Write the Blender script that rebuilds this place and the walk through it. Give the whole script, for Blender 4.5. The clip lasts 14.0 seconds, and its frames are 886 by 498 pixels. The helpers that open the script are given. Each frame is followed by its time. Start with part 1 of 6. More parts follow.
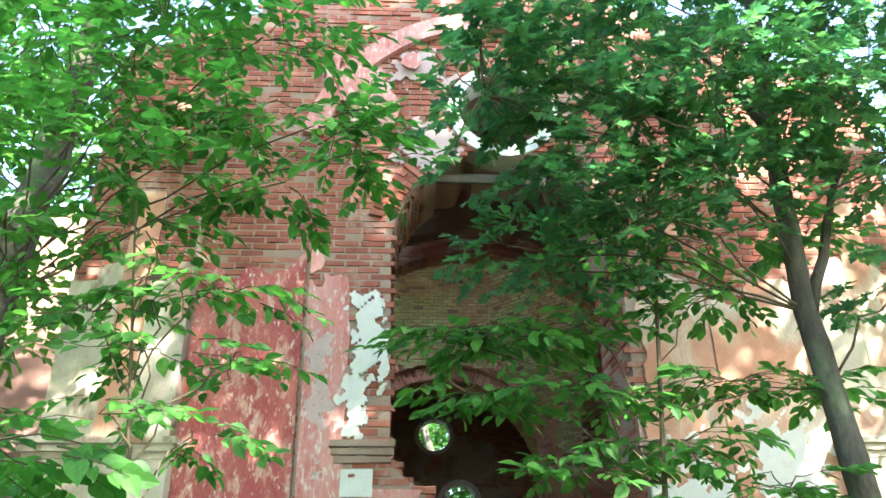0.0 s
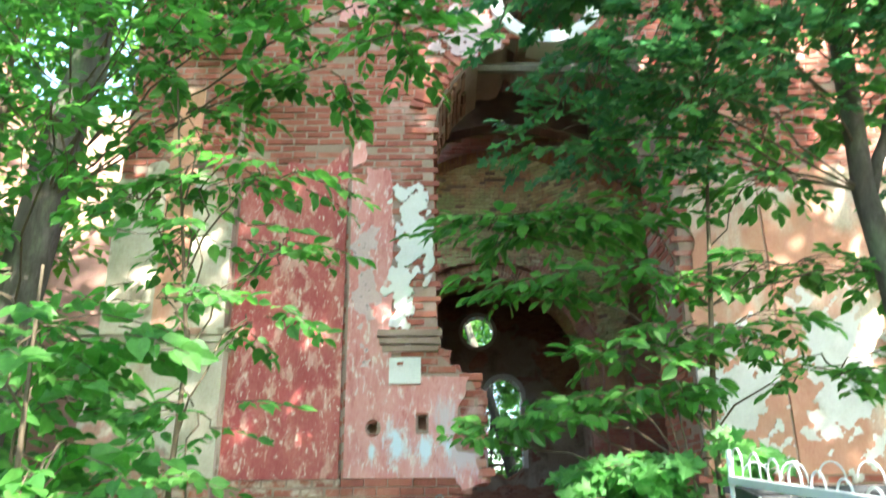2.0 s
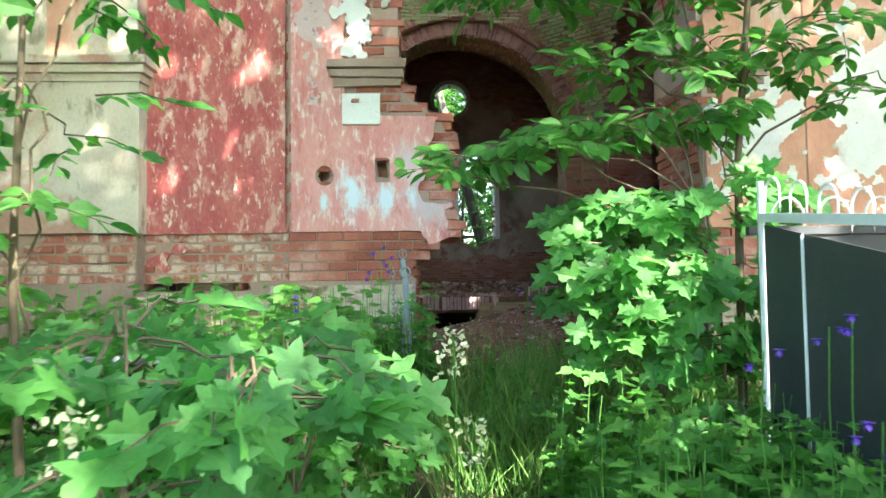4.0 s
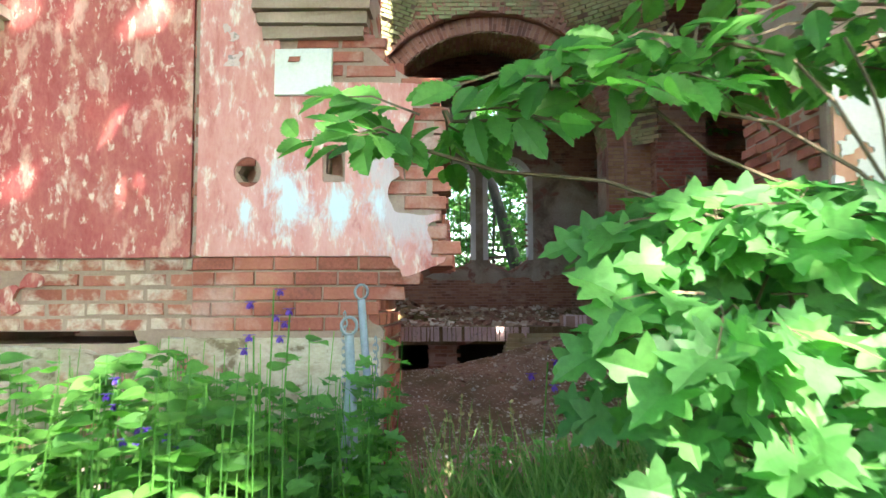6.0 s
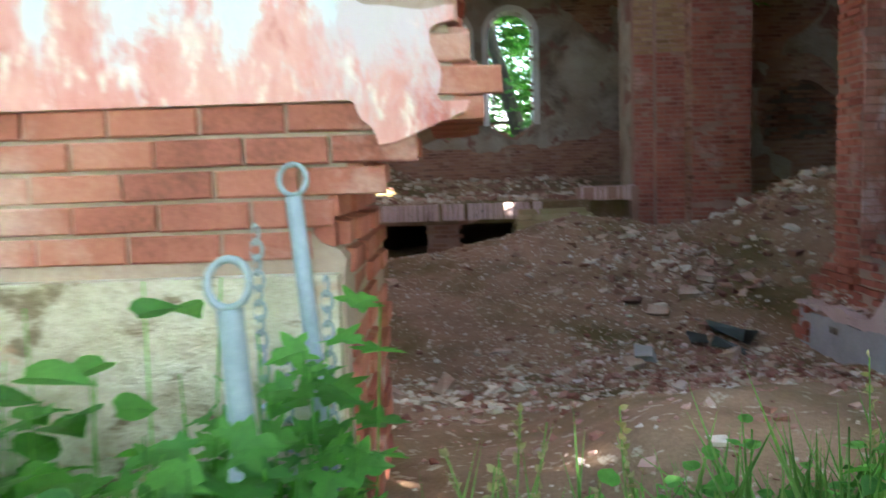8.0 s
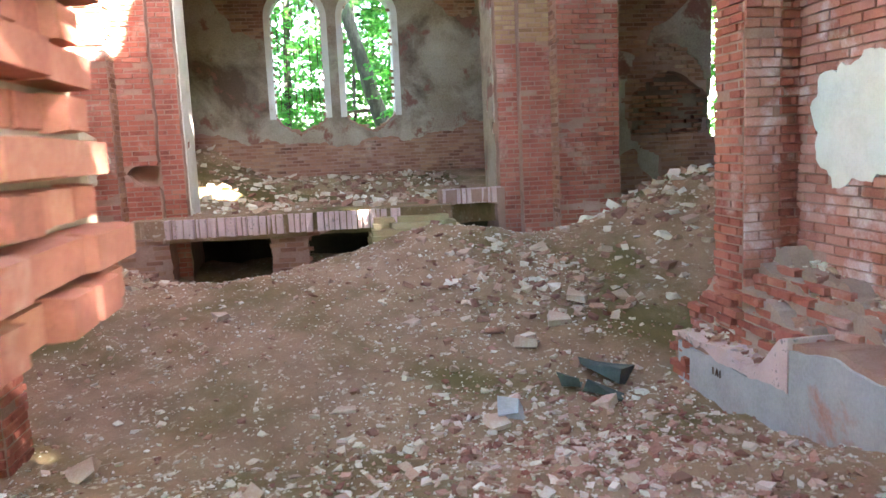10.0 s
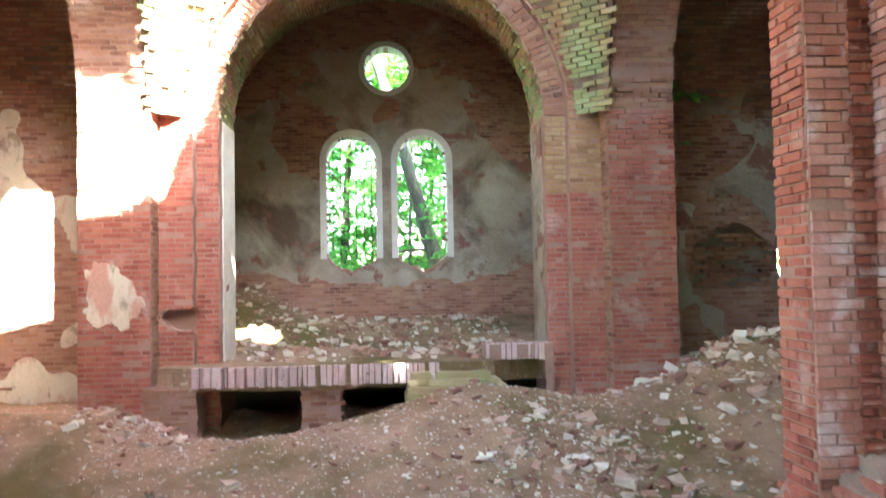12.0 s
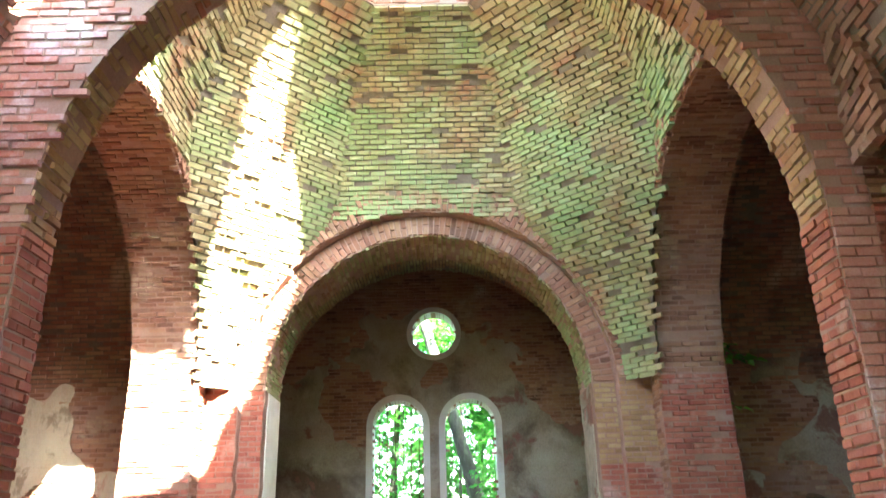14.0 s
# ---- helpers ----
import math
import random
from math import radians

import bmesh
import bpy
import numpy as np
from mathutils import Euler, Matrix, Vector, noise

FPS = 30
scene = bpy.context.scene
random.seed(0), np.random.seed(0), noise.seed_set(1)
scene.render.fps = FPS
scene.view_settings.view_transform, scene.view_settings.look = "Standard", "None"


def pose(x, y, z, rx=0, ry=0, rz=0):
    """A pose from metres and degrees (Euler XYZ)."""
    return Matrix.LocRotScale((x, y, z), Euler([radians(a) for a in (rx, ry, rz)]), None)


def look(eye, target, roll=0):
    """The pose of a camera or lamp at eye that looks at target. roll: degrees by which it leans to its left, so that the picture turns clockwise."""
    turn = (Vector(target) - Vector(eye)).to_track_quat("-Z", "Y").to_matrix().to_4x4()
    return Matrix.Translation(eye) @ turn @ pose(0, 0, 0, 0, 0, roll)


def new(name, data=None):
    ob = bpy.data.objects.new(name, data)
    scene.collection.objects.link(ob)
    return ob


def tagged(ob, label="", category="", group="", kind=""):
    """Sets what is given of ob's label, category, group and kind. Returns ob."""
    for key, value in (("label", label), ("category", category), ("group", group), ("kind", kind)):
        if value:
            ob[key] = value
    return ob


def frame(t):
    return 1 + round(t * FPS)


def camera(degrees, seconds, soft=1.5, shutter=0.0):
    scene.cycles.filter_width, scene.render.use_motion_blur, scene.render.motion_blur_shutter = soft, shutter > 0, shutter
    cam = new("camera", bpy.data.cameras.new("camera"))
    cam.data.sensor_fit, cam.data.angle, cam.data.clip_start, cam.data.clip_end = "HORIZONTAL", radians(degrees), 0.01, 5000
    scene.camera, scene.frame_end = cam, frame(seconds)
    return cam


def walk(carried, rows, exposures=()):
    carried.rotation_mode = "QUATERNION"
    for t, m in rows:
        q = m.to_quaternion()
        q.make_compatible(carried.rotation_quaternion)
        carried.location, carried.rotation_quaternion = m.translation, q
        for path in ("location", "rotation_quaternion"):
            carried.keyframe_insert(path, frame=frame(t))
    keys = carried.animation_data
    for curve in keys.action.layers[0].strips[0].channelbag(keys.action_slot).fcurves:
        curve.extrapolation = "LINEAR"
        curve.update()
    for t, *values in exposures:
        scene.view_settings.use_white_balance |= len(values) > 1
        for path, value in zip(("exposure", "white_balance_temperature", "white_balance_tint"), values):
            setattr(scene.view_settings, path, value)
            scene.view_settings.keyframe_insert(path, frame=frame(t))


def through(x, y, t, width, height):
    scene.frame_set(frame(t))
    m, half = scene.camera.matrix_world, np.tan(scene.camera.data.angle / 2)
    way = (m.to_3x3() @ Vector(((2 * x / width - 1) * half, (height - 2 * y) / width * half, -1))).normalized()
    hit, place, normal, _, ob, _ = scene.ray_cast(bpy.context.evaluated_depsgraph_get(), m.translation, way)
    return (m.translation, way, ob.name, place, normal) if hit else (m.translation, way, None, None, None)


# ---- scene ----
cam = camera(60.4, 14.0, soft=1.5, shutter=0.4)
METRES, EYE, TURN = 8.0, 1.5, -3.5
START = (-1.09, -7.147)
ROWS = [
    (0.0, 0.0, 0.0, 0.0, 0.37, 26.43, 0.75),
    (0.5, -0.0, -0.0003, 0.0006, 0.44, 27.88, 1.09),
    (1.0, -0.0002, 0.0007, 0.0006, 0.68, 28.2, 1.12),
    (1.5, -0.0017, 0.0045, -0.0042, 1.27, 24.92, 0.67),
    (2.0, -0.0045, 0.0108, -0.0094, 3.57, 19.15, 0.55),
    (2.5, -0.0064, 0.0191, -0.0151, 5.31, 12.64, 1.04),
    (3.0, -0.0053, 0.0432, -0.02, 6.13, 7.71, 1.12),
    (3.5, -0.0036, 0.0967, -0.0222, 5.23, 5.43, 0.92),
    (4.0, -0.0048, 0.153, -0.0259, 1.54, 2.79, 0.79),
    (6.5, 0.0244, 0.4721, 0.008, 7.03, 4.34, -0.38),
    (7.0, 0.0135, 0.5356, 0.0165, 10.07, 3.63, -0.71),
    (7.5, 0.0032, 0.5951, 0.0134, 8.75, -0.59, 1.03),
    (8.0, -0.0035, 0.6551, 0.0047, 3.96, -5.56, 1.88),
    (8.5, -0.0013, 0.7097, 0.0116, -4.54, -7.87, 4.26),
    (11.0, 0.0768, 0.8741, 0.0757, -4.0, -6.97, 1.34),
    (11.5, 0.0867, 0.8932, 0.0833, -2.34, -2.78, 0.64),
    (12.0, 0.0947, 0.91, 0.0935, -0.25, 2.13, 1.03),
    (12.5, 0.1025, 0.9171, 0.1039, 1.27, 7.62, 1.88),
    (13.0, 0.1058, 0.9202, 0.1131, 2.16, 13.42, 1.68),
    (13.5, 0.1069, 0.9224, 0.119, 3.39, 17.48, 1.92),
    (14.0, 0.1072, 0.9234, 0.1229, 3.77, 21.16, 1.31),
]
walk(cam, [(t, pose(START[0], START[1], EYE, 0, 0, TURN) @ pose(METRES * x, METRES * y, METRES * z, 90 + pitch, roll, yaw)) for t, x, y, z, yaw, pitch, roll in ROWS],
     exposures=[(0.0, 3.45, 6500, 9), (2.5, 3.5, 6500, 8), (4.0, 3.65, 6600, 8), (6.5, 4.0, 6700, 11), (8.5, 4.5, 6600, 8), (11.0, 6.05, 6500, 7), (12.5, 5.85, 6500, 4), (14.0, 5.65, 6500, 0)])

# ---- light ----
SUN_WAY = Vector((-0.685, 1.065, -1.0)).normalized()
world = bpy.data.worlds.new("sky")
scene.world = world
world.use_nodes = True
wn = world.node_tree.nodes
sky = wn.new("ShaderNodeTexSky")
sky.sky_type = "NISHITA"
sky.sun_disc = False
sky.sun_elevation = math.asin(-SUN_WAY.z)
sky.sun_rotation = math.atan2(-SUN_WAY.x, -SUN_WAY.y)
wn["Background"].inputs["Strength"].default_value = 0.15
world.node_tree.links.new(sky.outputs["Color"], wn["Background"].inputs["Color"])
sun = new("sun", bpy.data.lights.new("sun", "SUN"))
sun.data.energy, sun.data.angle, sun.data.color = 4.5, radians(0.6), (1.0, 0.95, 0.86)
sun.matrix_world = look((0, 0, 30), Vector((0, 0, 30)) + SUN_WAY)

# ---- materials ----
rng = np.random.default_rng(7)


def material(name, build):
    m = bpy.data.materials.new(name)
    m.use_nodes = True
    t = m.node_tree
    bs = t.nodes["Principled BSDF"]
    build(t, bs)
    return m


def node(t, kind, **kw):
    n = t.nodes.new(kind)
    for k, v in kw.items():
        n.inputs[k].default_value = v
    return n


def mottled(name, colours, scale=3.0, fine=40.0, rough=0.9, bump=0.3, island=0.0, spot=None, spot_scale=1.2, spot_cut=(0.5, 0.58), second=None, second_cut=(0.5, 0.6), second_scale=0.5, stretch=(1, 1, 1), single=False, blobs=()):
    """Colour ramp over noise at two scales, per-island variation, and up to two layers of patches."""
    def build(t, bs):
        L = t.links.new
        co = node(t, "ShaderNodeTexCoord")
        mp = node(t, "ShaderNodeMapping", Scale=stretch)
        pos = node(t, "ShaderNodeNewGeometry")
        L(pos.outputs["Position"] if single else co.outputs["Object"], mp.inputs[0])
        n1 = node(t, "ShaderNodeTexNoise", Scale=scale, Detail=6.0, Roughness=0.65)
        n2 = node(t, "ShaderNodeTexNoise", Scale=fine, Detail=5.0, Roughness=0.7)
        for n in (n1, n2):
            L(mp.outputs[0], n.inputs["Vector"])
        mix = node(t, "ShaderNodeMath")
        mix.operation = "MULTIPLY_ADD"
        L(n2.outputs["Fac"], mix.inputs[0])
        mix.inputs[1].default_value = 0.45
        add = node(t, "ShaderNodeMath")
        add.operation = "MULTIPLY_ADD"
        add.inputs[1].default_value = 0.75
        L(n1.outputs["Fac"], add.inputs[0])
        add.inputs[2].default_value = -0.1
        L(add.outputs[0], mix.inputs[2])
        val = mix.outputs[0]
        if island:
            geo = node(t, "ShaderNodeNewGeometry")
            isl = node(t, "ShaderNodeMath")
            isl.operation = "MULTIPLY_ADD"
            info = node(t, "ShaderNodeObjectInfo")
            L(info.outputs["Random"] if single else geo.outputs["Random Per Island"], isl.inputs[0])
            isl.inputs[1].default_value = island
            isl2 = node(t, "ShaderNodeMath")
            isl2.operation = "SUBTRACT"
            L(val, isl2.inputs[0])
            isl2.inputs[1].default_value = island / 2
            L(isl2.outputs[0], isl.inputs[2])
            val = isl.outputs[0]
        ramp = t.nodes.new("ShaderNodeValToRGB")
        el = ramp.color_ramp.elements
        while len(el) < len(colours):
            el.new(0.5)
        for i, c in enumerate(colours):
            el[i].position = 0.18 + 0.64 * i / (len(colours) - 1)
            el[i].color = (*c, 1)
        L(val, ramp.inputs[0])
        col = ramp.outputs[0]
        for c2, cut, sc in ((spot, spot_cut, spot_scale), (second, second_cut, second_scale)):
            if c2 is None:
                continue
            ns = node(t, "ShaderNodeTexNoise", Scale=sc, Detail=9.0, Roughness=0.62, Distortion=0.3)
            L(mp.outputs[0], ns.inputs["Vector"])
            mr = node(t, "ShaderNodeMapRange")
            mr.inputs["From Min"].default_value, mr.inputs["From Max"].default_value = cut
            L(ns.outputs["Fac"], mr.inputs[0])
            mx = t.nodes.new("ShaderNodeMix")
            mx.data_type = "RGBA"
            L(mr.outputs[0], mx.inputs[0])
            L(col, mx.inputs[6])
            hue = node(t, "ShaderNodeHueSaturation")
            hue.inputs["Color"].default_value = (*c2, 1)
            vr = node(t, "ShaderNodeMath")
            vr.operation = "MULTIPLY_ADD"
            L(n2.outputs["Fac"], vr.inputs[0])
            vr.inputs[1].default_value, vr.inputs[2].default_value = 0.9, 0.55
            L(vr.outputs[0], hue.inputs["Value"])
            L(hue.outputs[0], mx.inputs[7])
            col = mx.outputs[2]
        for bx, bz, rx, rz, c2 in blobs:
            # a scrap of wash with a ragged, fading edge round a place on the wall
            at = node(t, "ShaderNodeVectorMath")
            at.operation = "SUBTRACT"
            L(co.outputs["Object"], at.inputs[0])
            at.inputs[1].default_value = (bx, 0, bz)
            sq = node(t, "ShaderNodeVectorMath")
            sq.operation = "MULTIPLY"
            L(at.outputs[0], sq.inputs[0])
            sq.inputs[1].default_value = (1 / rx, 0, 1 / rz)
            ln = node(t, "ShaderNodeVectorMath")
            ln.operation = "LENGTH"
            L(sq.outputs[0], ln.inputs[0])
            ns = node(t, "ShaderNodeTexNoise", Scale=11.0, Detail=9.0, Roughness=0.72, Distortion=0.4)
            L(mp.outputs[0], ns.inputs["Vector"])
            ma = node(t, "ShaderNodeMath")
            ma.operation = "MULTIPLY_ADD"
            L(ns.outputs["Fac"], ma.inputs[0])
            ma.inputs[1].default_value = 3.4
            sb = node(t, "ShaderNodeMath")
            sb.operation = "MULTIPLY_ADD"
            L(ln.outputs["Value"], sb.inputs[0])
            sb.inputs[1].default_value, sb.inputs[2].default_value = -1.0, -0.75
            L(sb.outputs[0], ma.inputs[2])
            mr = node(t, "ShaderNodeMapRange")
            mr.inputs["From Min"].default_value, mr.inputs["From Max"].default_value = 0.0, 0.55
            L(ma.outputs[0], mr.inputs[0])
            mx = t.nodes.new("ShaderNodeMix")
            mx.data_type = "RGBA"
            L(mr.outputs[0], mx.inputs[0])
            L(col, mx.inputs[6])
            mx.inputs[7].default_value = (*c2, 1)
            col = mx.outputs[2]
        L(col, bs.inputs["Base Color"])
        bs.inputs["Roughness"].default_value = rough
        bs.inputs["Specular IOR Level"].default_value = 0.25
        if bump:
            bp = node(t, "ShaderNodeBump", Strength=bump, Distance=0.02)
            L(mix.outputs[0], bp.inputs["Height"])
            L(bp.outputs[0], bs.inputs["Normal"])
    return material(name, build)


def leaf_material(name, dark, light, through):
    def build(t, bs):
        L = t.links.new
        geo = node(t, "ShaderNodeNewGeometry")
        ramp = t.nodes.new("ShaderNodeValToRGB")
        ramp.color_ramp.elements[0].color = (*dark, 1)
        ramp.color_ramp.elements[1].color = (*light, 1)
        L(geo.outputs["Random Per Island"], ramp.inputs[0])
        co = node(t, "ShaderNodeTexCoord")
        ns = node(t, "ShaderNodeTexNoise", Scale=45.0, Detail=4.0, Roughness=0.7)
        L(co.outputs["Object"], ns.inputs["Vector"])
        va = node(t, "ShaderNodeMapRange")
        va.inputs["To Min"].default_value, va.inputs["To Max"].default_value = 0.6, 1.4
        L(ns.outputs["Fac"], va.inputs[0])
        tone = node(t, "ShaderNodeHueSaturation")
        L(ramp.outputs[0], tone.inputs["Color"])
        L(va.outputs[0], tone.inputs["Value"])
        L(tone.outputs[0], bs.inputs["Base Color"])
        bs.inputs["Roughness"].default_value = 0.52
        bs.inputs["Specular IOR Level"].default_value = 0.35
        tr = node(t, "ShaderNodeBsdfTranslucent")
        hs = node(t, "ShaderNodeHueSaturation", Value=through, Saturation=1.1)
        L(tone.outputs[0], hs.inputs["Color"])
        L(hs.outputs[0], tr.inputs["Color"])
        mx = node(t, "ShaderNodeMixShader")
        mx.inputs[0].default_value = 0.5
        L(bs.outputs[0], mx.inputs[1])
        L(tr.outputs[0], mx.inputs[2])
        L(mx.outputs[0], t.nodes["Material Output"].inputs["Surface"])
    return material(name, build)


BRICK_LOOK = dict(scale=2.5, fine=60, rough=0.9, bump=0.35, island=0.26, spot=(0.56, 0.42, 0.38), spot_cut=(0.56, 0.78), spot_scale=1.8)
BRICK_TONES = [(0.12, 0.04, 0.03), (0.29, 0.09, 0.065), (0.38, 0.135, 0.095), (0.46, 0.21, 0.155)]
BRICK = mottled("red_brick", BRICK_TONES, **BRICK_LOOK)
BRICK_PIECE = mottled("red_brick_piece", BRICK_TONES, single=True, **BRICK_LOOK)
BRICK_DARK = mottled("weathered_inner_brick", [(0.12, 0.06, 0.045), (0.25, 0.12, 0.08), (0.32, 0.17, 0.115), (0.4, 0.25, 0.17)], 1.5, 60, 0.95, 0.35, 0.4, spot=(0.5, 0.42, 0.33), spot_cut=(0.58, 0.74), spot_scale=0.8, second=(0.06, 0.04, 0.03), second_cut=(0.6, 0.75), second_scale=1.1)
BRICK_MOSS = mottled("mossy_vault_brick", [(0.16, 0.12, 0.06), (0.28, 0.2, 0.11), (0.36, 0.27, 0.15), (0.46, 0.4, 0.26)], 1.6, 60, 0.95, 0.35, 0.5, spot=(0.24, 0.32, 0.15), spot_cut=(0.43, 0.68), spot_scale=0.6, second=(0.3, 0.15, 0.09), second_cut=(0.52, 0.66), second_scale=0.9)
MORTAR = mottled("lime_mortar", [(0.2, 0.135, 0.105), (0.33, 0.23, 0.185), (0.46, 0.36, 0.3)], 2.0, 50, 0.95, 0.5)
MORTAR_RED = mottled("brick_stained_mortar", [(0.2, 0.11, 0.085), (0.32, 0.19, 0.15), (0.44, 0.31, 0.26)], 2.0, 50, 0.95, 0.5)
BRICK_OCHRE = mottled("algae_stained_brick", [(0.18, 0.1, 0.05), (0.32, 0.19, 0.1), (0.4, 0.27, 0.15), (0.48, 0.37, 0.23)], 1.6, 60, 0.95, 0.35, 0.35, spot=(0.34, 0.14, 0.09), spot_cut=(0.5, 0.66), spot_scale=1.0)
# mortar coloured dark so joints and lost-brick holes look deeper in shade
MORTAR_DARK = mottled("shade_dark_mortar", [(0.07, 0.05, 0.04), (0.17, 0.125, 0.095), (0.3, 0.24, 0.19)], 2.0, 50, 0.95, 0.5)
RED_PLASTER = mottled("faded_red_limewash", [(0.26, 0.05, 0.055), (0.37, 0.08, 0.08), (0.47, 0.15, 0.13), (0.58, 0.29, 0.25)], 3.5, 42, 0.92, 0.45, spot=(0.57, 0.31, 0.26), spot_cut=(0.53, 0.61), spot_scale=8.0, second=(0.66, 0.5, 0.43), second_cut=(0.57, 0.66), second_scale=26.0, stretch=(1, 1, 0.5))
BLUISH, LILAC_WASH = (0.58, 0.64, 0.7), (0.54, 0.42, 0.44)
PINK_PLASTER = mottled("washed_pink_plaster", [(0.44, 0.12, 0.11), (0.56, 0.22, 0.2), (0.63, 0.32, 0.29), (0.68, 0.45, 0.41)], 3.0, 42, 0.92, 0.45, spot=(0.44, 0.12, 0.11), spot_cut=(0.56, 0.72), spot_scale=8.0, second=(0.68, 0.56, 0.52), second_cut=(0.55, 0.68), second_scale=24.0, stretch=(1, 1, 0.4),
                       blobs=((-0.95, 1.96, 0.24, 0.3, LILAC_WASH), (-1.1, 2.25, 0.12, 0.2, LILAC_WASH), (-1.53, 2.02, 0.12, 0.24, BLUISH), (-1.27, 1.98, 0.1, 0.2, BLUISH), (-1.09, 1.98, 0.05, 0.1, BLUISH), (-1.76, 1.95, 0.04, 0.16, BLUISH)))
LILAC = mottled("greyish_lilac_plaster", [(0.42, 0.28, 0.27), (0.55, 0.4, 0.38), (0.64, 0.51, 0.49)], 4, 50, 0.95, 0.6, spot=(0.3, 0.24, 0.24), spot_cut=(0.6, 0.64), spot_scale=16)
CREAM = mottled("cream_limewash", [(0.36, 0.28, 0.2), (0.54, 0.47, 0.37), (0.64, 0.6, 0.51)], 3.0, 45, 0.92, 0.4, spot=(0.3, 0.24, 0.18), spot_cut=(0.56, 0.63), spot_scale=3.5, second=(0.46, 0.26, 0.2), second_cut=(0.56, 0.62), second_scale=1.4, stretch=(1, 1, 0.6))
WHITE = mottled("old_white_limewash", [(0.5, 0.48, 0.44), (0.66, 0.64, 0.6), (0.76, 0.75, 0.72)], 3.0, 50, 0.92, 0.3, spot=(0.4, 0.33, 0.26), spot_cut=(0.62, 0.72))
ORANGE_PLASTER = mottled("warm_ochre_pink_plaster", [(0.45, 0.18, 0.12), (0.56, 0.29, 0.2), (0.63, 0.42, 0.31)], 2.4, 45, 0.92, 0.35, spot=(0.6, 0.5, 0.4), spot_cut=(0.5, 0.62), stretch=(1, 1, 0.5))
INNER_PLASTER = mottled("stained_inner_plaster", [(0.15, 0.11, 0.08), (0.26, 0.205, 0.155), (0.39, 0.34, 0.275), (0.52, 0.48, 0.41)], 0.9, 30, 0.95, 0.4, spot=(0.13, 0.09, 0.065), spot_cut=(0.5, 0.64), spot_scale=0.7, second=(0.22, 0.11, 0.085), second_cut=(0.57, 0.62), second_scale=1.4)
GREY_PLASTER = mottled("grey_cement_render", [(0.22, 0.21, 0.21), (0.36, 0.35, 0.36), (0.5, 0.48, 0.49)], 2.0, 45, 0.95, 0.4, spot=(0.4, 0.22, 0.17), spot_cut=(0.6, 0.68))
PLINTH = mottled("limestone_base", [(0.2, 0.14, 0.095), (0.4, 0.31, 0.23), (0.56, 0.47, 0.38), (0.66, 0.6, 0.52)], 5.0, 34, 0.95, 1.0, spot=(0.2, 0.14, 0.09), spot_cut=(0.55, 0.63), spot_scale=7.0, second=(0.46, 0.22, 0.15), second_cut=(0.57, 0.66), second_scale=3.0, stretch=(1, 1, 1.6))
EARTH = mottled("brick_dust_earth", [(0.1, 0.06, 0.035), (0.2, 0.12, 0.075), (0.31, 0.195, 0.13), (0.44, 0.32, 0.235)], 1.3, 60, 1.0, 1.0, spot=(0.46, 0.37, 0.29), spot_cut=(0.58, 0.64), spot_scale=14.0, second=(0.12, 0.09, 0.035), second_cut=(0.48, 0.62), second_scale=0.45)
PALE_RUBBLE = mottled("mortar_chips", [(0.3, 0.2, 0.15), (0.5, 0.42, 0.34), (0.62, 0.56, 0.48), (0.7, 0.66, 0.6)], 2, 60, 0.95, 0.3, 0.6)
RED_RUBBLE = mottled("brick_fragments", [(0.2, 0.08, 0.06), (0.36, 0.18, 0.145), (0.47, 0.3, 0.255), (0.6, 0.5, 0.45)], 2, 60, 0.95, 0.3, 0.7)
SLATE = mottled("dark_slate", [(0.035, 0.04, 0.04), (0.075, 0.085, 0.08), (0.14, 0.15, 0.14)], 3, 40, 0.85, 0.5, spot=(0.12, 0.15, 0.1), spot_cut=(0.56, 0.66), spot_scale=5.0)
BRICK_WASHED = mottled("limewashed_brick", BRICK_TONES, 2.5, 60, 0.92, 0.4, 0.26, spot=(0.52, 0.4, 0.33), spot_cut=(0.46, 0.58), spot_scale=6.0)
ROSE_TONES = [(0.2, 0.075, 0.055), (0.36, 0.14, 0.105), (0.45, 0.22, 0.175), (0.54, 0.33, 0.28)]
ROSE_LOOK = dict(scale=2.0, fine=60, rough=0.9, bump=0.35, island=0.3, spot=(0.6, 0.5, 0.5), spot_cut=(0.52, 0.68), spot_scale=2.2)
BRICK_PALE = mottled("pinkish_worn_brick_piece", ROSE_TONES, single=True, **ROSE_LOOK)
BRICK_ROSE = mottled("pinkish_worn_brick", ROSE_TONES, **ROSE_LOOK)
SOIL_AND_SHADE = mottled("forest_soil_and_crypt_shade", [(0.03, 0.025, 0.015), (0.06, 0.05, 0.03), (0.1, 0.09, 0.05)], 1.5, 30, 1.0, 0.8)
RUBBLE = mottled("broken_brick_and_mortar", [(0.2, 0.1, 0.075), (0.36, 0.2, 0.15), (0.48, 0.36, 0.28), (0.62, 0.56, 0.48)], 1.5, 60, 0.95, 0.4, 0.75)
BARK = mottled("grey_bark", [(0.03, 0.026, 0.02), (0.075, 0.066, 0.055), (0.17, 0.16, 0.14)], 6, 40, 0.95, 0.9, spot=(0.12, 0.14, 0.09), spot_cut=(0.5, 0.62), spot_scale=3, stretch=(1, 1, 0.35))
TWIG = mottled("twig_bark", [(0.07, 0.05, 0.035), (0.14, 0.11, 0.07)], 8, 40, 0.9, 0.3)
